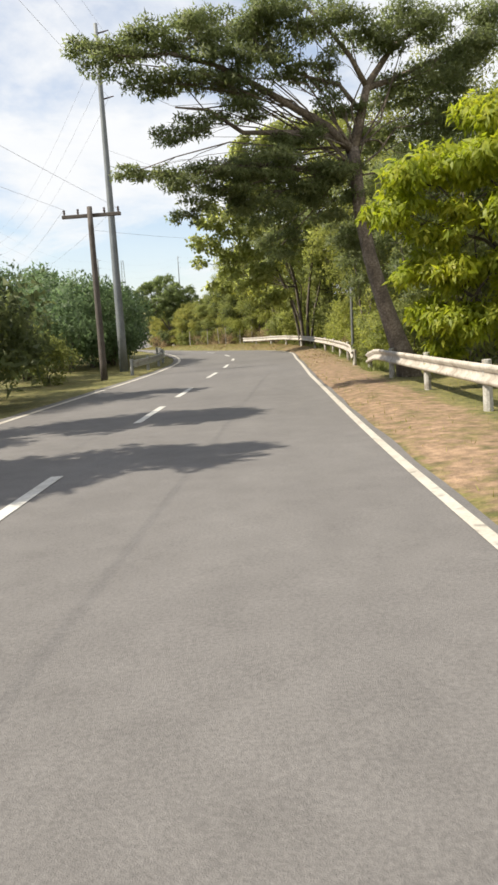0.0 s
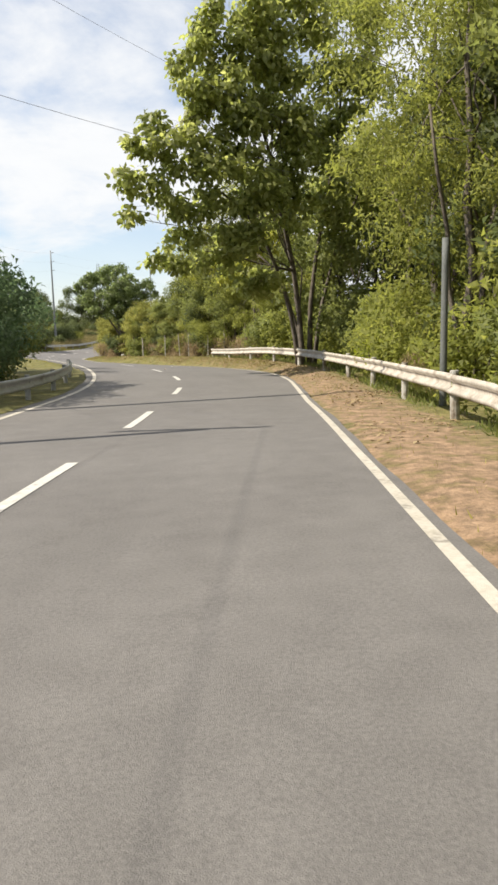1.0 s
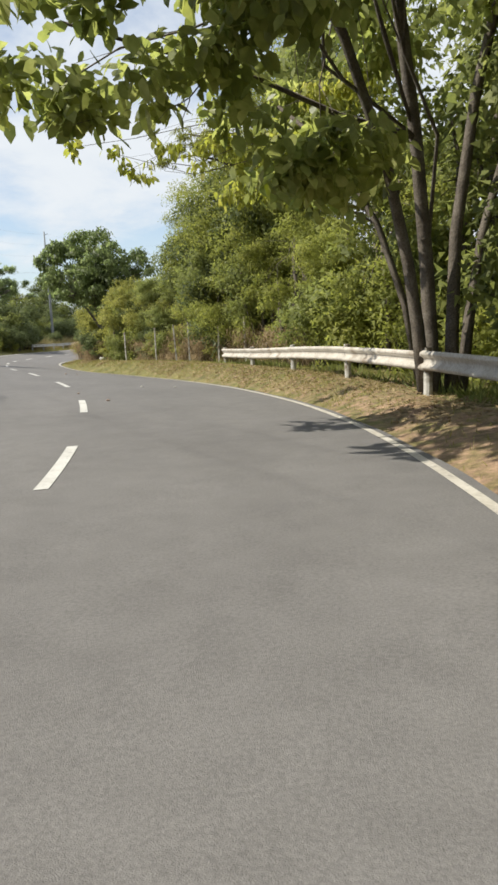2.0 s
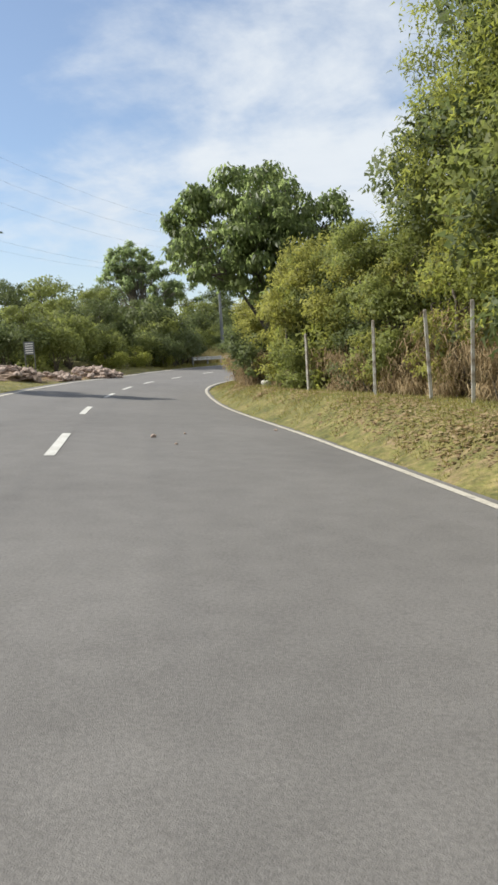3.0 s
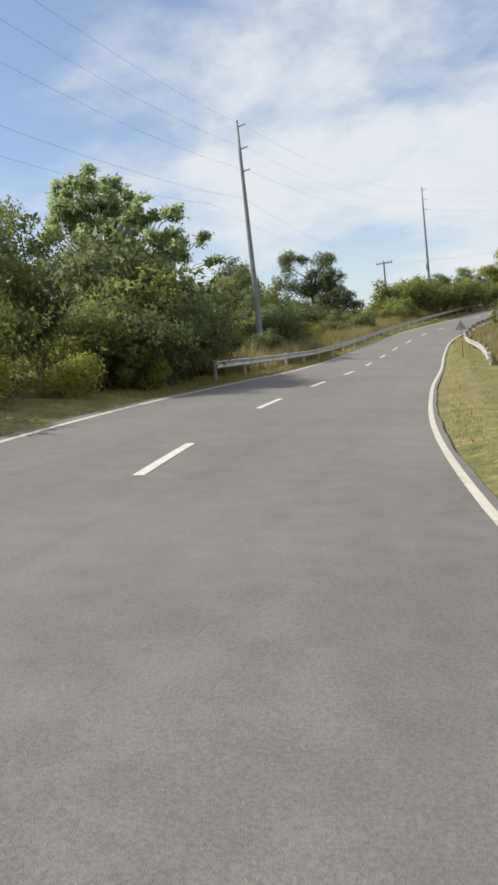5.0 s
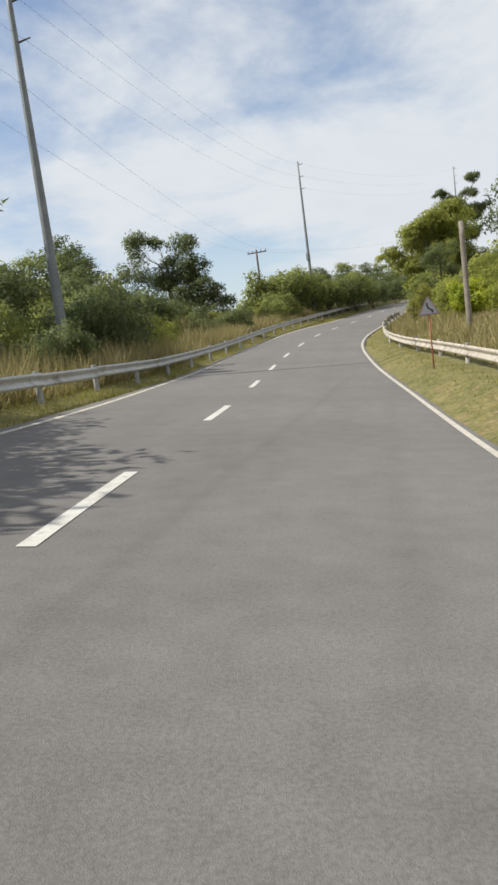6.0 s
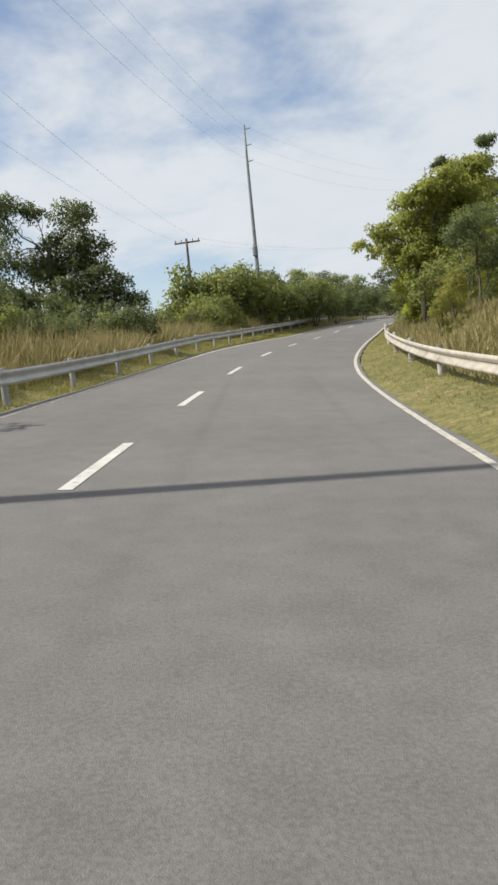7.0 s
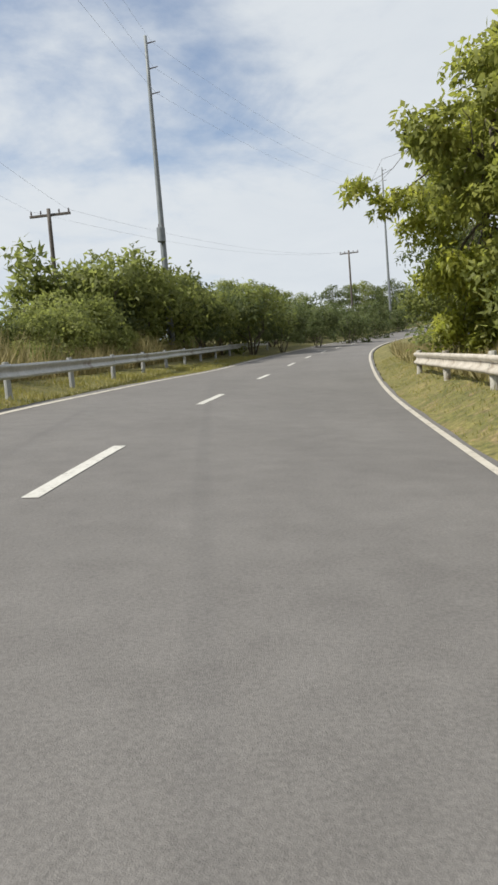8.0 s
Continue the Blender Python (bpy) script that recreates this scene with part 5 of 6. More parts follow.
    scatter(t_yellow, [(-12.1, 156.2, .36), (-11.2, 158.2, .5)], mix)
    scatter(t_dark, [(-9.4, 161.0, .55)], mix)
    scatter(b_dark, [(-26.4, 140.2, .5), (-28.4, 154.0, .9)], mix)
    scatter(b_olive, [(-26.6, 142.6, .55), (-26.8, 146.6, .75), (-27.4, 150.4, .85), (-28.8, 158.0, .8)], mix)
    # low shrubs in the long grass behind the left rail
    q = mix.uniform(122, 200, 30)
    for a, e, k in zip(q, mix.uniform(7.2, 13.0, 30), mix.uniform(.32, .62, 30)):
        x, y, _ = on_road(a, -e)
        scatter((b_olive, b_mid, b_dark)[int(a * 7) % 3], [(float(x), float(y), float(k))], mix)
    # trees and bushes along the outside of the far bend
    for a in np.arange(206, 290, 4.0):
        x, y, _ = on_road(a, -7.0 - 1.6 * mix.random())
        scatter((b_dark, b_mid)[int(a) % 2], [(float(x), float(y), float(mix.uniform(1.05, 1.4)))], mix)
        x, y, _ = on_road(a + 2, -11.0 - 3.0 * mix.random())
        scatter((t_dark, t_green)[int(a / 5) % 2], [(float(x), float(y), float(mix.uniform(.55, .78)))], mix)
    # dry undergrowth along the fence
    for k in range(17):
        u = k / 16
        x, y = 1.6 - 8.4 * u + .5 * mix.random(), 63.6 + 12.6 * u + .5 * mix.random()
        scatter(b_dry, [(x + .55, y + .35, float(mix.uniform(.55, .85)))], mix)
        scatter(b_dry, [(x + 1.3, y + .9, float(mix.uniform(.8, 1.15)))], mix)
    # far woods that close the view
    for k in range(12):
        a = rng.random()
        x, y = -50 - 46 * rng.random() + 14 * a, 60 + 106 * a
        scatter((far_dark, far_mid)[k % 2], [(x, y, 1.4 + 0.9 * rng.random())], rng)


def blades(name, label, category, seed, s, lat, h, w, mat, lean=0.35):
    """Grass blades standing at chainages s and distances lat."""
    rng = np.random.default_rng(seed)
    p, r = road_frame(s)
    xy = p[:, :2] + r * lat[:, None]
    z = ground_z(xy[:, 0], xy[:, 1]) - .02
    base = np.concatenate([xy, z[:, None]], 1)
    a = rng.random(len(s)) * 6.283
    side = np.stack([np.cos(a), np.sin(a), 0 * a], 1)
    ln = (h * (0.5 + 0.9 * rng.random(len(s))))[:, None]
    tilt = unit(rng.normal(size=base.shape) * lean + np.array((0, 0, 1.0)))
    ww = (w * (0.6 + 0.8 * rng.random(len(s))))[:, None]
    top = base + tilt * ln + side * ln * .12 - np.array((0, 0, .12)) * ln
    v = np.stack([base - side * ww * .5, base + side * ww * .5, top], 1)
    tagged(new(name, quads_mesh(name, v, mat, 3)), label, category, kind="stuff")


def patch(s, e):
    """Taller and lower stands of grass, between 0 and 1."""
    return .5 + .25 * np.sin(s * .9 + 2 * np.sin(e * 1.3)) + .25 * np.sin(s * .37 + e * 1.1)


def build_grass():
    rng = np.random.default_rng(77)
    n = 90000
    s = rng.uniform(2, 190, n)
    thick = profile((0, .35), (25, .25), (45, .35), (55, .7), (64, .8), (74, .9), (95, 1), (112, .6), (126, 1), (300, 1))
    e = rng.random(n) ** 1.3 * 3.6 + .16
    keep = rng.random(n) < thick(s) * np.where((s < 48) & (e < 1.8), .25, 1)
    blades("verge_grass", "short yellow-green grass on the verge", "grass", 1, s[keep], (RIGHT(s) + e)[keep], .085, .016, GRASS, .5)
    n = 50000
    s = rng.uniform(60, 190, n)
    e = rng.random(n) ** 1.3 * 2.6 + .16
    blades("verge_grass", "short yellow-green grass on the verge", "grass", 2, s, LEFT(s) - e, .085, .016, GRASS, .5)
    n = 60000
    s = rng.uniform(122, 205, n)
    e = rng.random(n) ** 1.3 * 8.0
    blades("tall_grass", "tall dry straw-coloured grass behind the guard rail", "grass", 3, s, -6.55 - e, 1.35 * (.35 + .75 * patch(s, e)), .05, GRASS_DRY, .30)
    n = 30000
    s = rng.uniform(126, 205, n)
    e = .35 + rng.random(n) * 4.6
    blades("tall_grass", "tall dry straw-coloured grass behind the guard rail", "grass", 4, s, RAIL_R(s) + e, .62 * (.35 + .75 * patch(s, e)), .05, GRASS_DRY, .30)
    n = 9000
    s = rng.uniform(22, 64, n)
    e = 1.75 + np.interp(s, (22, 30, 42, 64), (0, .25, .1, .1)) + rng.random(n) * 1.3
    weed = rng.random(n) < np.clip(patch(s * 1.3, e) * 1.8 - .4, .05, 1)
    blades("weeds", "low green weeds growing under the guard rail", "weeds", 7, s[weed], (RIGHT(s) + e)[weed], .26, .05, LEAF_MID, .6)
    n = 34000
    s = rng.uniform(50, 96, n)
    e = .14 + rng.random(n) * 3.2
    blades("verge_grass", "short yellow-green grass on the verge", "grass", 8, s, RIGHT(s) + e, .10 * (.5 + patch(s * 2.1, e * 1.7)), .014, GRASS, .6)
    n = 9000
    s = rng.uniform(36, 92, n)
    e = .5 + rng.random(n) * 2.6
    tuft = rng.random(n) < np.clip(patch(s * 2.3, e * 2.0) * 1.6 - .55, 0, 1) * np.where(s < 50, .4, 1)
    blades("verge_grass", "straggling tufts of dry grass on the verge", "grass", 6, s[tuft], (RIGHT(s) + e)[tuft], .17, .018, GRASS_DRY, .5)
    n = 26000
    s = rng.uniform(112, 205, n)
    e = rng.random(n) ** .8 * 1.7 + .12
    blades("verge_grass", "uneven yellow-green grass under the guard rail", "grass", 5, s, LEFT(s) - e, .20 * (.3 + patch(s * 1.7, e)), .022, GRASS, .45)
    # fallen leaves on the verges
    n = 13000
    heap_s = np.concatenate([rng.uniform(26, 100, 80), rng.uniform(46, 72, 60)])
    heap_e = np.concatenate([rng.random(80) ** .8 * 2.4 + .4, rng.random(60) * 2.2 + .4])
    k = rng.integers(0, 140, n)
    s = heap_s[k] + rng.normal(size=n) * .75
    e = np.clip(heap_e[k] + rng.normal(size=n) * .28, .12, 4)
    rise = np.zeros(n)
    # heaps raked together: chainage, distance from the edge, spread along and across, height, leaves
    for hs, he, a, b, h, m in ((83.3, 1.25, .9, .32, .22, 1100), (78.0, 1.0, .28, .16, .06, 150), (65.5, 1.1, .5, .25, .08, 260), (54.0, 2.1, .5, .3, .10, 300)):
        u, v = rng.normal(size=m), rng.normal(size=m)
        s, e = np.append(s, hs + a * u), np.append(e, he + b * v)
        rise = np.append(rise, h * rng.random(m) * np.exp(-.5 * (u * u + v * v)))
    n = len(s)
    p, r = road_frame(s)
    lat = RIGHT(s) + e
    xy = p[:, :2] + r * lat[:, None]
    c = np.concatenate([xy, (ground_z(xy[:, 0], xy[:, 1]) + .015 + rise)[:, None]], 1)
    ax = unit(rng.normal(size=c.shape) * np.array((1, 1, .12)))
    sd = unit(np.cross(ax, rng.normal(size=c.shape) * .3 + np.array((0, 0, 1.0))))
    ln = (.04 + .08 * rng.random(n))[:, None]
    v = np.stack([c - ax * ln * .5, c + sd * ln * .28, c + ax * ln * .5 + np.array((0, 0, .008)), c - sd * ln * .28], 1)
    tagged(new("leaf_litter", quads_mesh("leaf_litter", v, LEAF_DRY)), "dry brown fallen leaves scattered on the verge", "leaves", kind="stuff")


# ---- guard rails ----
W_PROFILE = [(0.00, .155), (.035, .125), (.035, .085), (-.03, .035), (-.03, -.035), (.035, -.085), (.035, -.125), (0.00, -.155)]


def guard_rail(s0, s1, lat, side, mat, post_mat, label, spacing=4.0, top=0.72, dips=()):
    """A W-beam rail on posts along the road; side: +1 where it stands right of the road. Panels and posts are parts."""
    p0 = on_road(s0, lat(s0))
    x0, y0 = float(p0[0]), float(p0[1])
    ob = thing("guard_rail", foot(x0, y0, 0), label, "guard rail")
    inv = ob.matrix_basis.inverted()
    edges = np.arange(s0, s1 + .01, spacing)
    if s1 - edges[-1] > .8:
        edges = np.append(edges, s1)

    def level(q):
        pts = on_road(q, lat(q))
        z = ground_z(pts[:, 0], pts[:, 1])
        return pts, z

    ref = np.arange(s0 - 4, s1 + 4.1, 1.0)
    zr = level(ref)[1]
    zr = np.convolve(np.pad(zr, 3, mode="edge"), np.ones(7) / 7, mode="valid")

    def height(q):
        z = np.interp(q, ref, zr) + top
        for c, w, d in dips:
            z = z - d * np.exp(-((q - c) / w) ** 2)
        return z

    rng = np.random.default_rng(int(s0 * 7) % 1000)
    for a, b in zip(edges[:-1], edges[1:]):
        q = np.linspace(a - .06, b + .06, 6)
        pts = level(q)[0]
        r = road_frame(q)[1]
        V, F = [], []
        zz = height(q) - .155 + rng.normal() * .008
        for k in range(len(q)):
            for th in (0, .004):
                for u, v in W_PROFILE:
                    o = -side * (u + th + .09)
                    V.append(inv @ Vector((pts[k, 0] + r[k, 0] * o, pts[k, 1] + r[k, 1] * o, zz[k] + v)))
        m = len(W_PROFILE)
        for k in range(len(q) - 1):
            for layer in (0, 1):
                for j in range(m - 1):
                    i0 = k * 2 * m + layer * m + j
                    f = (i0, i0 + 1, i0 + 1 + 2 * m, i0 + 2 * m)
                    F.append(f if (layer == 1) == (side > 0) else f[::-1])
        child("rail_panel", plain_mesh("rail_panel", V, F, mat, True), ob)
    for q in edges:
        qq = np.array([q])
        pts, z = level(qq)
        h = float(height(qq)[0] - z[0]) + .05
        bm = bmesh.new()
        bmesh.ops.create_cone(bm, cap_ends=True, segments=10, radius1=.075, radius2=.07, depth=h + .3)
        bmesh.ops.bevel(bm, geom=[e for e in bm.edges if e.calc_length() < .06], offset=.008, segments=1, affect="EDGES")
        bmesh.ops.transform(bm, matrix=inv @ Matrix.Translation((pts[0, 0], pts[0, 1], z[0] + (h - .3) / 2)) @ pose(0, 0, 0, rng.normal() * 1.2, rng.normal() * 1.2, 0), verts=bm.verts)
        part("post", bm, post_mat, ob)
    return ob


def build_rails():
    guard_rail(-22, 23.2, profile((-40, 3.3), (0, 3.3), (12, 3.3), (23.2, 3.05)), 1, RAIL_WHITE, POST_WHITE, "dirty whitewashed steel guard rail on round posts", 4.1, dips=((23.6, 1.6, .22),))
    guard_rail(26.0, 63.6, profile((24, 2.75), (29, 3.0), (33, 3.15), (40, 3.55), (47, 4.1), (53, 4.35), (58, 4.45), (61, 4.7), (68, 5.3)), 1, RAIL_WHITE, POST_WHITE, "dirty whitewashed steel guard rail on round posts", 3.8, dips=((25.6, .9, .24), (62.0, 7.0, .17)))
    guard_rail(30.0, 52.0, profile((30, -6.0), (36, -5.7), (45, -5.6), (52, -5.3)), -1, RAIL_GREY, CONCRETE, "weathered grey guard rail half hidden by bushes", 4.0, .62)
    guard_rail(120.0, 216.0, profile((114, -6.35), (132, -6.25), (138, -6.05), (150, -5.87), (162, -5.65), (174, -5.35), (181, -5.3), (188, -5.4), (200, -5.75), (217, -6.2)), -1, RAIL_GREY, CONCRETE, "long galvanised grey guard rail along the verge", 4.0)
    guard_rail(125.0, 177.0, RAIL_R, 1, RAIL_WHITE, POST_WHITE, "whitewashed guard rail curving along the verge", 4.0, .54)


# ---- poles and wires ----
def tapered_pole(name, at, height, r0, r1, mat, label, arms=(), sockets=0, turn=0.0):
    """A pole with cross-arms (height on the pole, half length, thickness) and insulators."""
    ob = thing(name, at, label, "utility pole", turn=turn)
    zs = np.linspace(-.3, height, 8)
    V, F = tubes([([(0, 0, z) for z in zs], np.interp(zs, [0, height], [r0, r1]))], 12)
    child("shaft", plain_mesh("shaft", V, F, mat, True), ob)
    for z, half, th in arms:
        bm = bmesh.new()
        bevelled_box(bm, (half * 2, th, th * 1.2), (0, r1 + th * .5, z), .012)
        arm = part("crossarm", bm, TIMBER, ob)
        for u in (-.92, -.45, .45, .92):
            bm = bmesh.new()
            for dz, r in ((0, .035), (.05, .055), (.10, .035), (.14, .05)):
                bmesh.ops.create_cone(bm, cap_ends=True, segments=8, radius1=r, radius2=r * .8, depth=.06, matrix=Matrix.Translation((u * half, r1 + th * .5, z + th * .6 + .03 + dz)))
            part("insulator", bm, CERAMIC, arm)
    for k in range(sockets):
        bm = bmesh.new()
        z = height - .35 - 1.35 * k
        bmesh.ops.create_cone(bm, cap_ends=True, segments=8, radius1=.04, radius2=.025, depth=.5, matrix=Matrix.Translation((r1 + .22, 0, z)) @ pose(0, 0, 0, 0, 78, 0))
        part("insulator", bm, CERAMIC, ob)
    return ob


def wire(points, sag, label="thin black overhead power wire"):
    lines = []
    for a, b in zip(points[:-1], points[1:]):
        lines.append((bent(a, b, -sag, 14), [.0045] * 14))
    o = Vector(points[0])
    V, F = tubes([(p - np.array(o), r) for p, r in lines], 5)
    ob = new("power_line", plain_mesh("power_line", V, F, WIRE, True))
    ob.location = o
    tagged(ob, label, "power line", "overhead wires")


def build_poles():
    z = lambda x, y: foot(x, y, 0)[2]
    # tall steel poles: place and height of the top
    steel = [(-6.05, 33.8, 14.6), (-29.0, 86.0, 14.0), (-27.4, 135.4, 14.8), (-18.42, 196.0, 20.3), (9.7, 252.0, 28.0)]
    labels = ["tall tapered grey steel power pole", "tall tapered grey steel power pole", "tall tapered grey steel power pole with side insulators",
              "tall tapered steel power pole with a transformer can", "tall slender grey power pole up the hill"]
    for (x, y, h), label in zip(steel, labels):
        b = tapered_pole("utility_pole", foot(x, y, 0), h - z(x, y), .21, .085, STEEL_POLE, label, sockets=3)
        if "transformer" in label:
            bm = bmesh.new()
            bmesh.ops.create_cone(bm, cap_ends=True, segments=14, radius1=.24, radius2=.24, depth=.8, matrix=Matrix.Translation((-.05, -.34, 9.5 - z(x, y))))
            bmesh.ops.bevel(bm, geom=list(bm.edges), offset=.03, segments=1, affect="EDGES")
            can = part("transformer", bm, STEEL_POLE, b)
            for dx in (-.1, .1):
                bm = bmesh.new()
                bmesh.ops.create_cone(bm, cap_ends=True, segments=8, radius1=.035, radius2=.02, depth=.22, matrix=Matrix.Translation((dx - .05, -.34, 10.0 - z(x, y))))
                part("bushing", bm, CERAMIC, can)
    # timber poles with a crossarm: place and height of the arm
    timber = [(-5.85, 28.2, 5.75, -6), (-24.3, 194.5, 10.7, -12), (2.5, 243.0, 15.6, -20)]
    for (x, y, h, turn), label in zip(timber, ("dark weathered timber pole with a single crossarm", "timber pole with a crossarm on the rise", "timber pole with a crossarm on the rise")):
        tapered_pole("utility_pole", foot(x, y, 0), h + .3 - z(x, y), .14, .10, TIMBER, label, ((h - z(x, y), 1.15, .11),), turn=radians(turn))
    tapered_pole("utility_pole", foot(4.45, 32.2, 0), 3.1, .07, .06, POST_DARK, "short dark grey post standing behind the guard rail", turn=0.2)
    tapered_pole("utility_pole", foot(-12.05, 139.5, 0), 4.0 - z(-12.05, 139.5), .12, .10, BARK_PALE, "plain grey concrete post behind the warning sign")
    tapered_pole("utility_pole", foot(-4.9, 186.0, 0), 9.0, .10, .07, STEEL_POLE, "thin grey pole among the trees of the slope")
    for k in range(3):
        d = .35 + 1.35 * k
        wire([(-7.5, -45, 13.2 - d)] + [(x + .35, y, h - d) for x, y, h in steel], 1.4)
    for u in (-1.0, 1.0):
        wire([(-8.6 + u, -45, 6.6), (-5.85 + u, 28.3, 6.0), (-29.6 + u, 86.3, 8.4), (-27.6 + u, 132, 9.4), (-24.3 + u, 194.6, 10.95), (2.5 + u, 243.1, 15.8)], 1.1)
    wire([(-6.05, 33.8, 9.4), (6.6, 50.0, 8.2)], .35)
    wire([(-5.85, 28.2, 5.2), (5.4, 46.0, 6.4)], .3)


# ---- signs, fence, rubble ----
def plate(points, thick):
    """A flat plate in the xz plane with its front towards -y."""
    bm = bmesh.new()
    f = [bm.verts.new((x, -thick / 2, z)) for x, z in points]
    face = bm.faces.new(f)
    g = bmesh.ops.extrude_face_region(bm, geom=[face])
    bmesh.ops.translate(bm, vec=(0, thick, 0), verts=[v for v in g["geom"] if isinstance(v, bmesh.types.BMVert)])
    bmesh.ops.recalc_face_normals(bm, faces=bm.faces)
    return bm


def rounded(points, r, n=4):
    out = []
    m = len(points)
    for i in range(m):
        p, a, b = Vector(points[i]), Vector(points[i - 1]), Vector(points[(i + 1) % m])
        u, v = (a - p).normalized(), (b - p).normalized()
        for k in range(n + 1):
            t = k / n
            out.append(tuple(p + u * r * (1 - t) ** 2 + v * r * t ** 2))
    return out


def build_signs():
    # triangular bend warning
    ob = thing("warning_sign", foot(-15.1, 129.3, 0), "triangular faded warning sign with black bend arrow on rusty orange post", "road sign", turn=radians(4))
    ob.scale = (.64, .64, .66)
    V, F = tubes([([(0, 0, -.3), (0, 0, 1.2), (0, 0, 2.75)], [.033, .033, .033])], 8)
    child("sign_post", plain_mesh("sign_post", V, F, POST_RED, True), ob)
    tri = [(-.46, 2.18), (.46, 2.18), (0, 2.98)]
    board = part("sign_board", plate(rounded(tri, .07), .012), SIGN_RIM, ob, "faded triangular plate")
    board.location = (0, -.042, 0)
    c = Vector((0, 2.45))
    inner = [tuple(c + (Vector(p) - c) * .80) for p in tri]
    face = part("sign_face", plate(rounded(inner, .05), .004), SIGN_FADED, board, "faded grey sign face")
    face.location = (0, -.010, 0)
    arrow = [(.10, 2.27), (.17, 2.27), (.17, 2.38), (.02, 2.47), (-.03, 2.55), (-.03, 2.68), (-.09, 2.68), (-.09, 2.53), (-.03, 2.43), (.10, 2.35)]
    bar = part("sign_symbol", plate(arrow, .003), SIGN_BLACK, board, "black winding arrow")
    bar.location = (0, -.015, 0)
    # grey notice board on two posts by the rubble
    ob = thing("notice_sign", foot(-24.2, 90.9, 0), "grey notice board with white lines on two posts", "sign", turn=radians(24))
    for u in (-.24, .24):
        V, F = tubes([([(u, .03, -.3), (u, .03, .8), (u, .03, 1.72)], [.026, .026, .026])], 8)
        child("sign_post", plain_mesh("sign_post", V, F, POST_DARK, True), ob)
    board = part("sign_board", plate(rounded([(-.27, 1.05), (.27, 1.05), (.27, 1.74), (-.27, 1.74)], .03), .014), SIGN_GREY, ob)
    for z in (1.64, 1.52, 1.40, 1.28, 1.16):
        line = part("text_bar", plate([(-.20, z - .027), (.20, z - .027), (.20, z + .027), (-.20, z + .027)], .003), SIGN_WHITE, board)
        line.location = (0, -.009, 0)
    # small blue sign under the rain tree
    ob = thing("blue_sign", foot(4.35, 22.6, 0), "small blue and white sign on a thin post", "sign", turn=radians(8))
    V, F = tubes([([(0, .03, -.3), (0, .03, .8), (0, .03, 1.75)], [.025, .025, .025])], 8)
    child("sign_post", plain_mesh("sign_post", V, F, STEEL_POLE, True), ob)
    board = part("sign_board", plate(rounded([(-.17, 1.10), (.17, 1.10), (.17, 1.72), (-.17, 1.72)], .03), .012), SIGN_BLUE, ob)
    up = part("sign_panel", plate([(-.14, 1.48), (.14, 1.48), (.14, 1.69), (-.14, 1.69)], .003), SIGN_WHITE, board, "white upper panel")
    up.location = (0, -.008, 0)
    bar = part("text_bar", plate([(-.12, 1.28), (.12, 1.28), (.12, 1.34), (-.12, 1.34)], .003), SIGN_WHITE, board)
    bar.location = (0, -.008, 0)


def build_fence():
    rng = np.random.default_rng(9)
    first = None
    for x, y, h in ((.05, 66.0, 1.85), (-1.1, 67.5, 1.4), (-2.5, 69.4, 1.55), (-3.2, 70.5, 1.5), (-4.4, 72.4, 1.45), (-6.4, 75.4, 1.35)):
        m = Matrix.Translation(foot(x, y, 0)) @ pose(0, 0, 0, rng.normal() * 1.3, rng.normal() * 1.3, rng.random() * 90) @ Matrix.Diagonal((.8, .8, h / 1.7, 1))
        if first is None:
            bm = bmesh.new()
            bevelled_box(bm, (.10, .10, 2.0), (0, 0, .70), .012)
            me = bpy.data.meshes.new("fence_post")
            bm.to_mesh(me)
            bm.free()
            me.materials.append(POST_WHITE)
            first = tagged(new("fence_post", me), "pale weathered concrete fence post in dry undergrowth", "fence post", "posts of the roadside fence")
            first.matrix_basis = m
        else:
            copy_thing(first, m)


def rock_mesh(seed, mat):
    rng = np.random.default_rng(seed)
    bm = bmesh.new()
    bmesh.ops.create_icosphere(bm, subdivisions=2, radius=1)
    k = rng.normal(size=(13, 3))
    k /= np.linalg.norm(k, axis=1)[:, None]
    lim = .50 + .3 * rng.random(13)
    for v in bm.verts:
        for a, b in zip(k, lim):
            d = v.co.dot(Vector(a))
            if d > b:
                v.co -= Vector(a) * (d - b)
        v.co *= 1 + .04 * rng.normal()
    bmesh.ops.scale(bm, vec=(1, .8, .62), verts=bm.verts)
    me = bpy.data.meshes.new("rock")
    bm.to_mesh(me)
    bm.free()
    me.materials.append(mat)
    return me


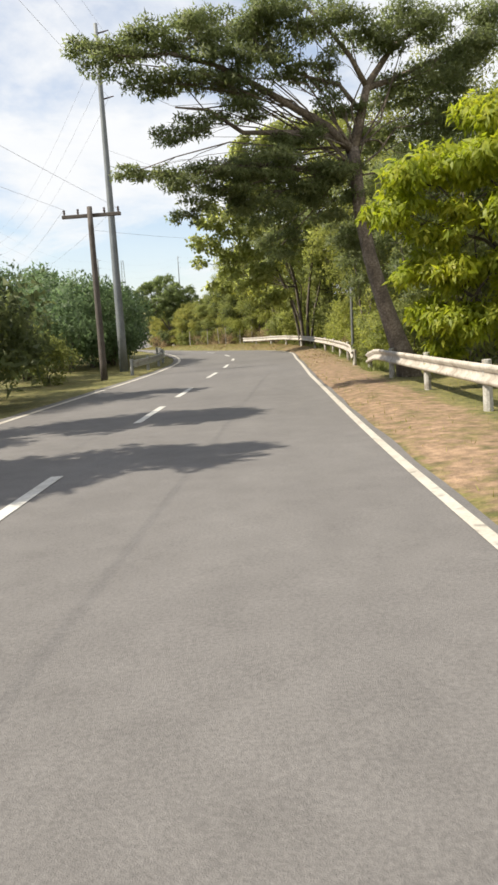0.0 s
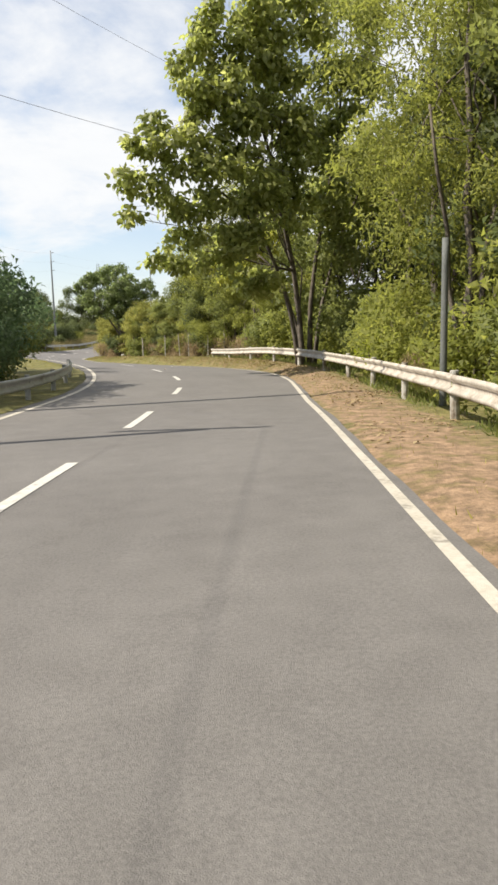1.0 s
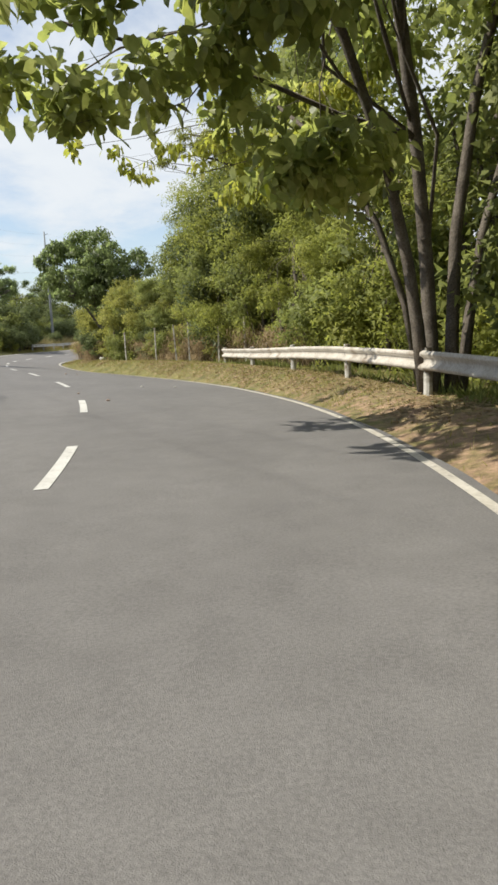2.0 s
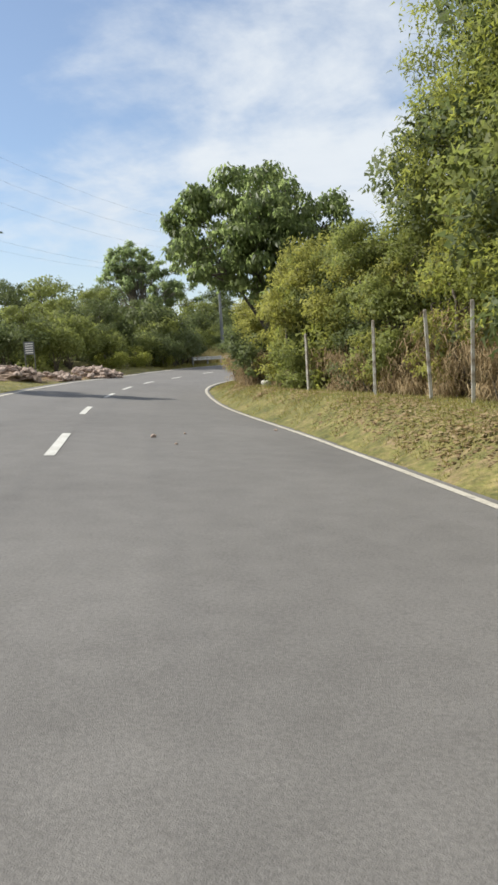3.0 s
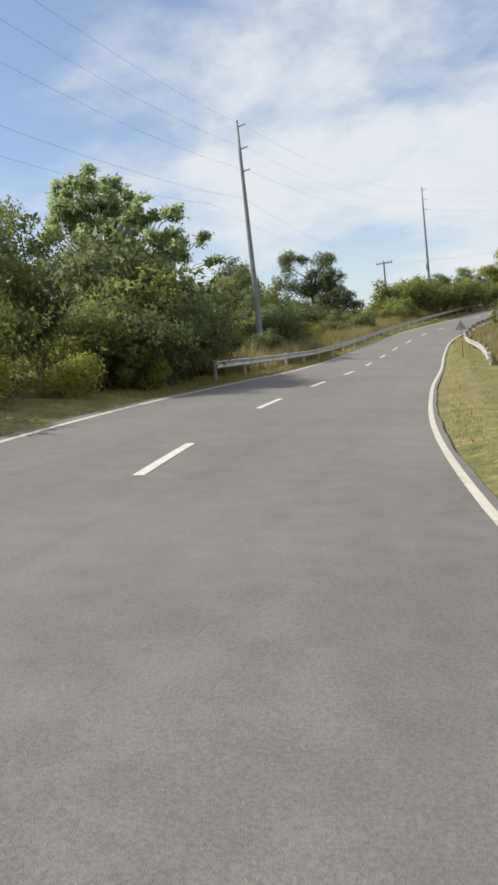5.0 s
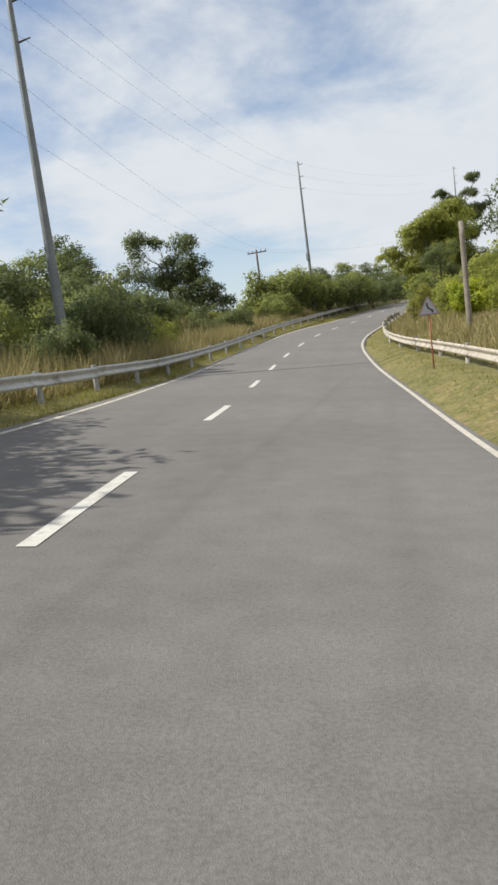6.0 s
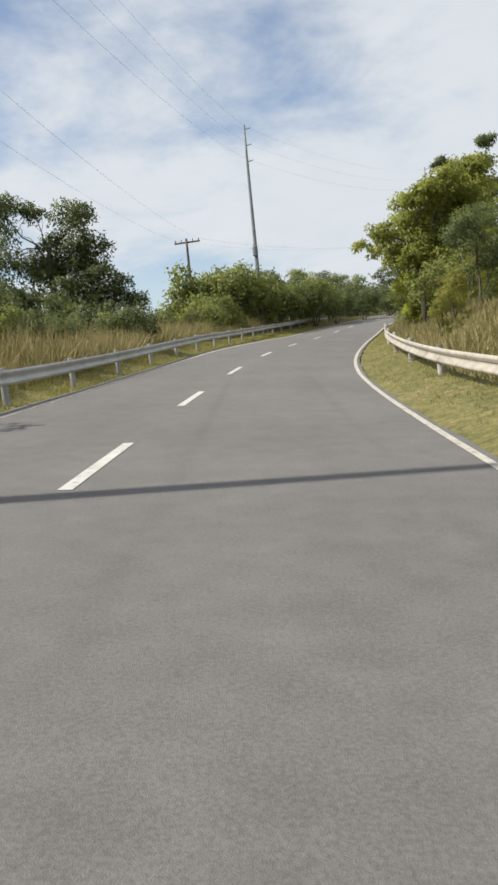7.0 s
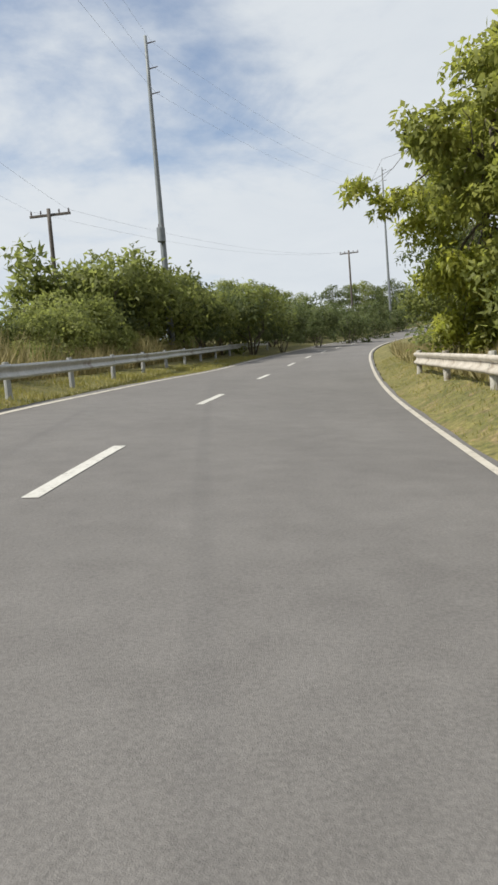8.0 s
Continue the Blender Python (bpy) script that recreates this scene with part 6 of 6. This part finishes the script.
def build_rubble():
    rng = np.random.default_rng(21)
    rocks = [rock_mesh(60 + k, STONE) for k in range(5)]
    heaps = ((-21.9, 85.2, 1.4, 2.3, .42, 120), (-21.5, 89.2, .7, 1.6, .14, 50), (-22.3, 94.8, 1.1, 1.9, .44, 110))
    for hx, hy, rx, ry, hh, stones in heaps:
        bm = bmesh.new()
        bmesh.ops.create_uvsphere(bm, u_segments=28, v_segments=14, radius=1)
        for v in bm.verts:
            f = 1 + .30 * noise.noise(v.co * 2.3 + Vector((hx, hy, 0))) + .16 * noise.noise(v.co * 6)
            v.co = Vector((v.co.x * rx * f * .86, v.co.y * ry * f * .86, v.co.z * hh * f * .85))
        me = bpy.data.meshes.new("soil_mound")
        bm.to_mesh(me)
        bm.free()
        me.materials.append(RUBBLE_SOIL)
        ob = tagged(new("soil_mound", me), "low heap of reddish soil and rubble beside the road", "soil mound", "rubble by the road")
        ob.matrix_basis = Matrix.Translation(foot(hx, hy, .02)) @ Matrix.Rotation(radians(14), 4, "Z")
        for k in range(stones):
            a, d = rng.random() * 6.283, rng.random() ** .6
            x, y = hx + rx * d * math.cos(a) * 1.08, hy + ry * d * math.sin(a) * 1.08
            r = .10 + .20 * rng.random() ** 1.5
            gz = foot(x, y, 0)[2] + hh * math.sqrt(max(0.0, 1 - d * d)) * 1.0
            rock = tagged(new("rock", rocks[k % 5]), "angular broken stone lying on the rubble heap", "rock", "stones of the rubble heaps")
            rock.matrix_basis = Matrix.Translation((x, y, gz + r * .30)) @ pose(0, 0, 0, rng.normal() * 25, rng.normal() * 25, rng.random() * 360) @ Matrix.Diagonal((r, r, r, 1))
    pale = rock_mesh(70, STONE_PALE)
    ob = tagged(new("rock", pale), "white-painted kerb stone in the grass", "rock")
    ob.matrix_basis = Matrix.Translation(foot(-8.55, 79.6, -.10)) @ pose(0, 0, 0, 10, 20, 40) @ Matrix.Diagonal((.22, .2, .28, 1))
    # loose stones lying on the carriageway
    for s, lat, r in ((58.5, .67, .05), (58.0, 1.51, .045), (56.5, -1.25, .045), (54.0, -.73, .06), (69.0, -.23, .07), (68.0, .11, .035), (70.5, 2.0, .05), (69.6, .29, .035)):
        ob = tagged(new("rock", pale if lat > .6 and s < 60 else rocks[1]), "small loose stone lying on the asphalt", "rock", "loose stones on the road")
        ob.matrix_basis = Matrix.Translation(on_road(s, lat, r * .35)) @ pose(0, 0, 0, 0, 0, s * 50) @ Matrix.Diagonal((r, r, r, 1))


def build_tower():
    """Far lattice mast over the woods."""
    at = (-92.3, 545, 8)
    ob = thing("lattice_tower", at, "distant thin steel lattice tower above the trees", "tower")
    lines = []
    H, n = 45.0, 12
    for k in range(n):
        z0, z1 = H * k / n, H * (k + 1) / n
        w0, w1 = 1.9 * (1 - .6 * k / n), 1.9 * (1 - .6 * (k + 1) / n)
        c0 = [(w0, w0, z0), (-w0, w0, z0), (-w0, -w0, z0), (w0, -w0, z0)]
        c1 = [(w1, w1, z1), (-w1, w1, z1), (-w1, -w1, z1), (w1, -w1, z1)]
        for j in range(4):
            lines.append(([c0[j], c1[j]], [.09, .085]))
            lines.append(([c0[j], c1[(j + 1) % 4]], [.045, .045]))
            lines.append(([c1[j], c1[(j + 1) % 4]], [.045, .045]))
    V, F = tubes(lines, 4)
    child("lattice", plain_mesh("lattice", V, F, STEEL_POLE), ob)


build_rails()
build_poles()
build_signs()
build_fence()
build_rubble()
build_tower()
build_big_trees()
build_thickets()
build_grass()
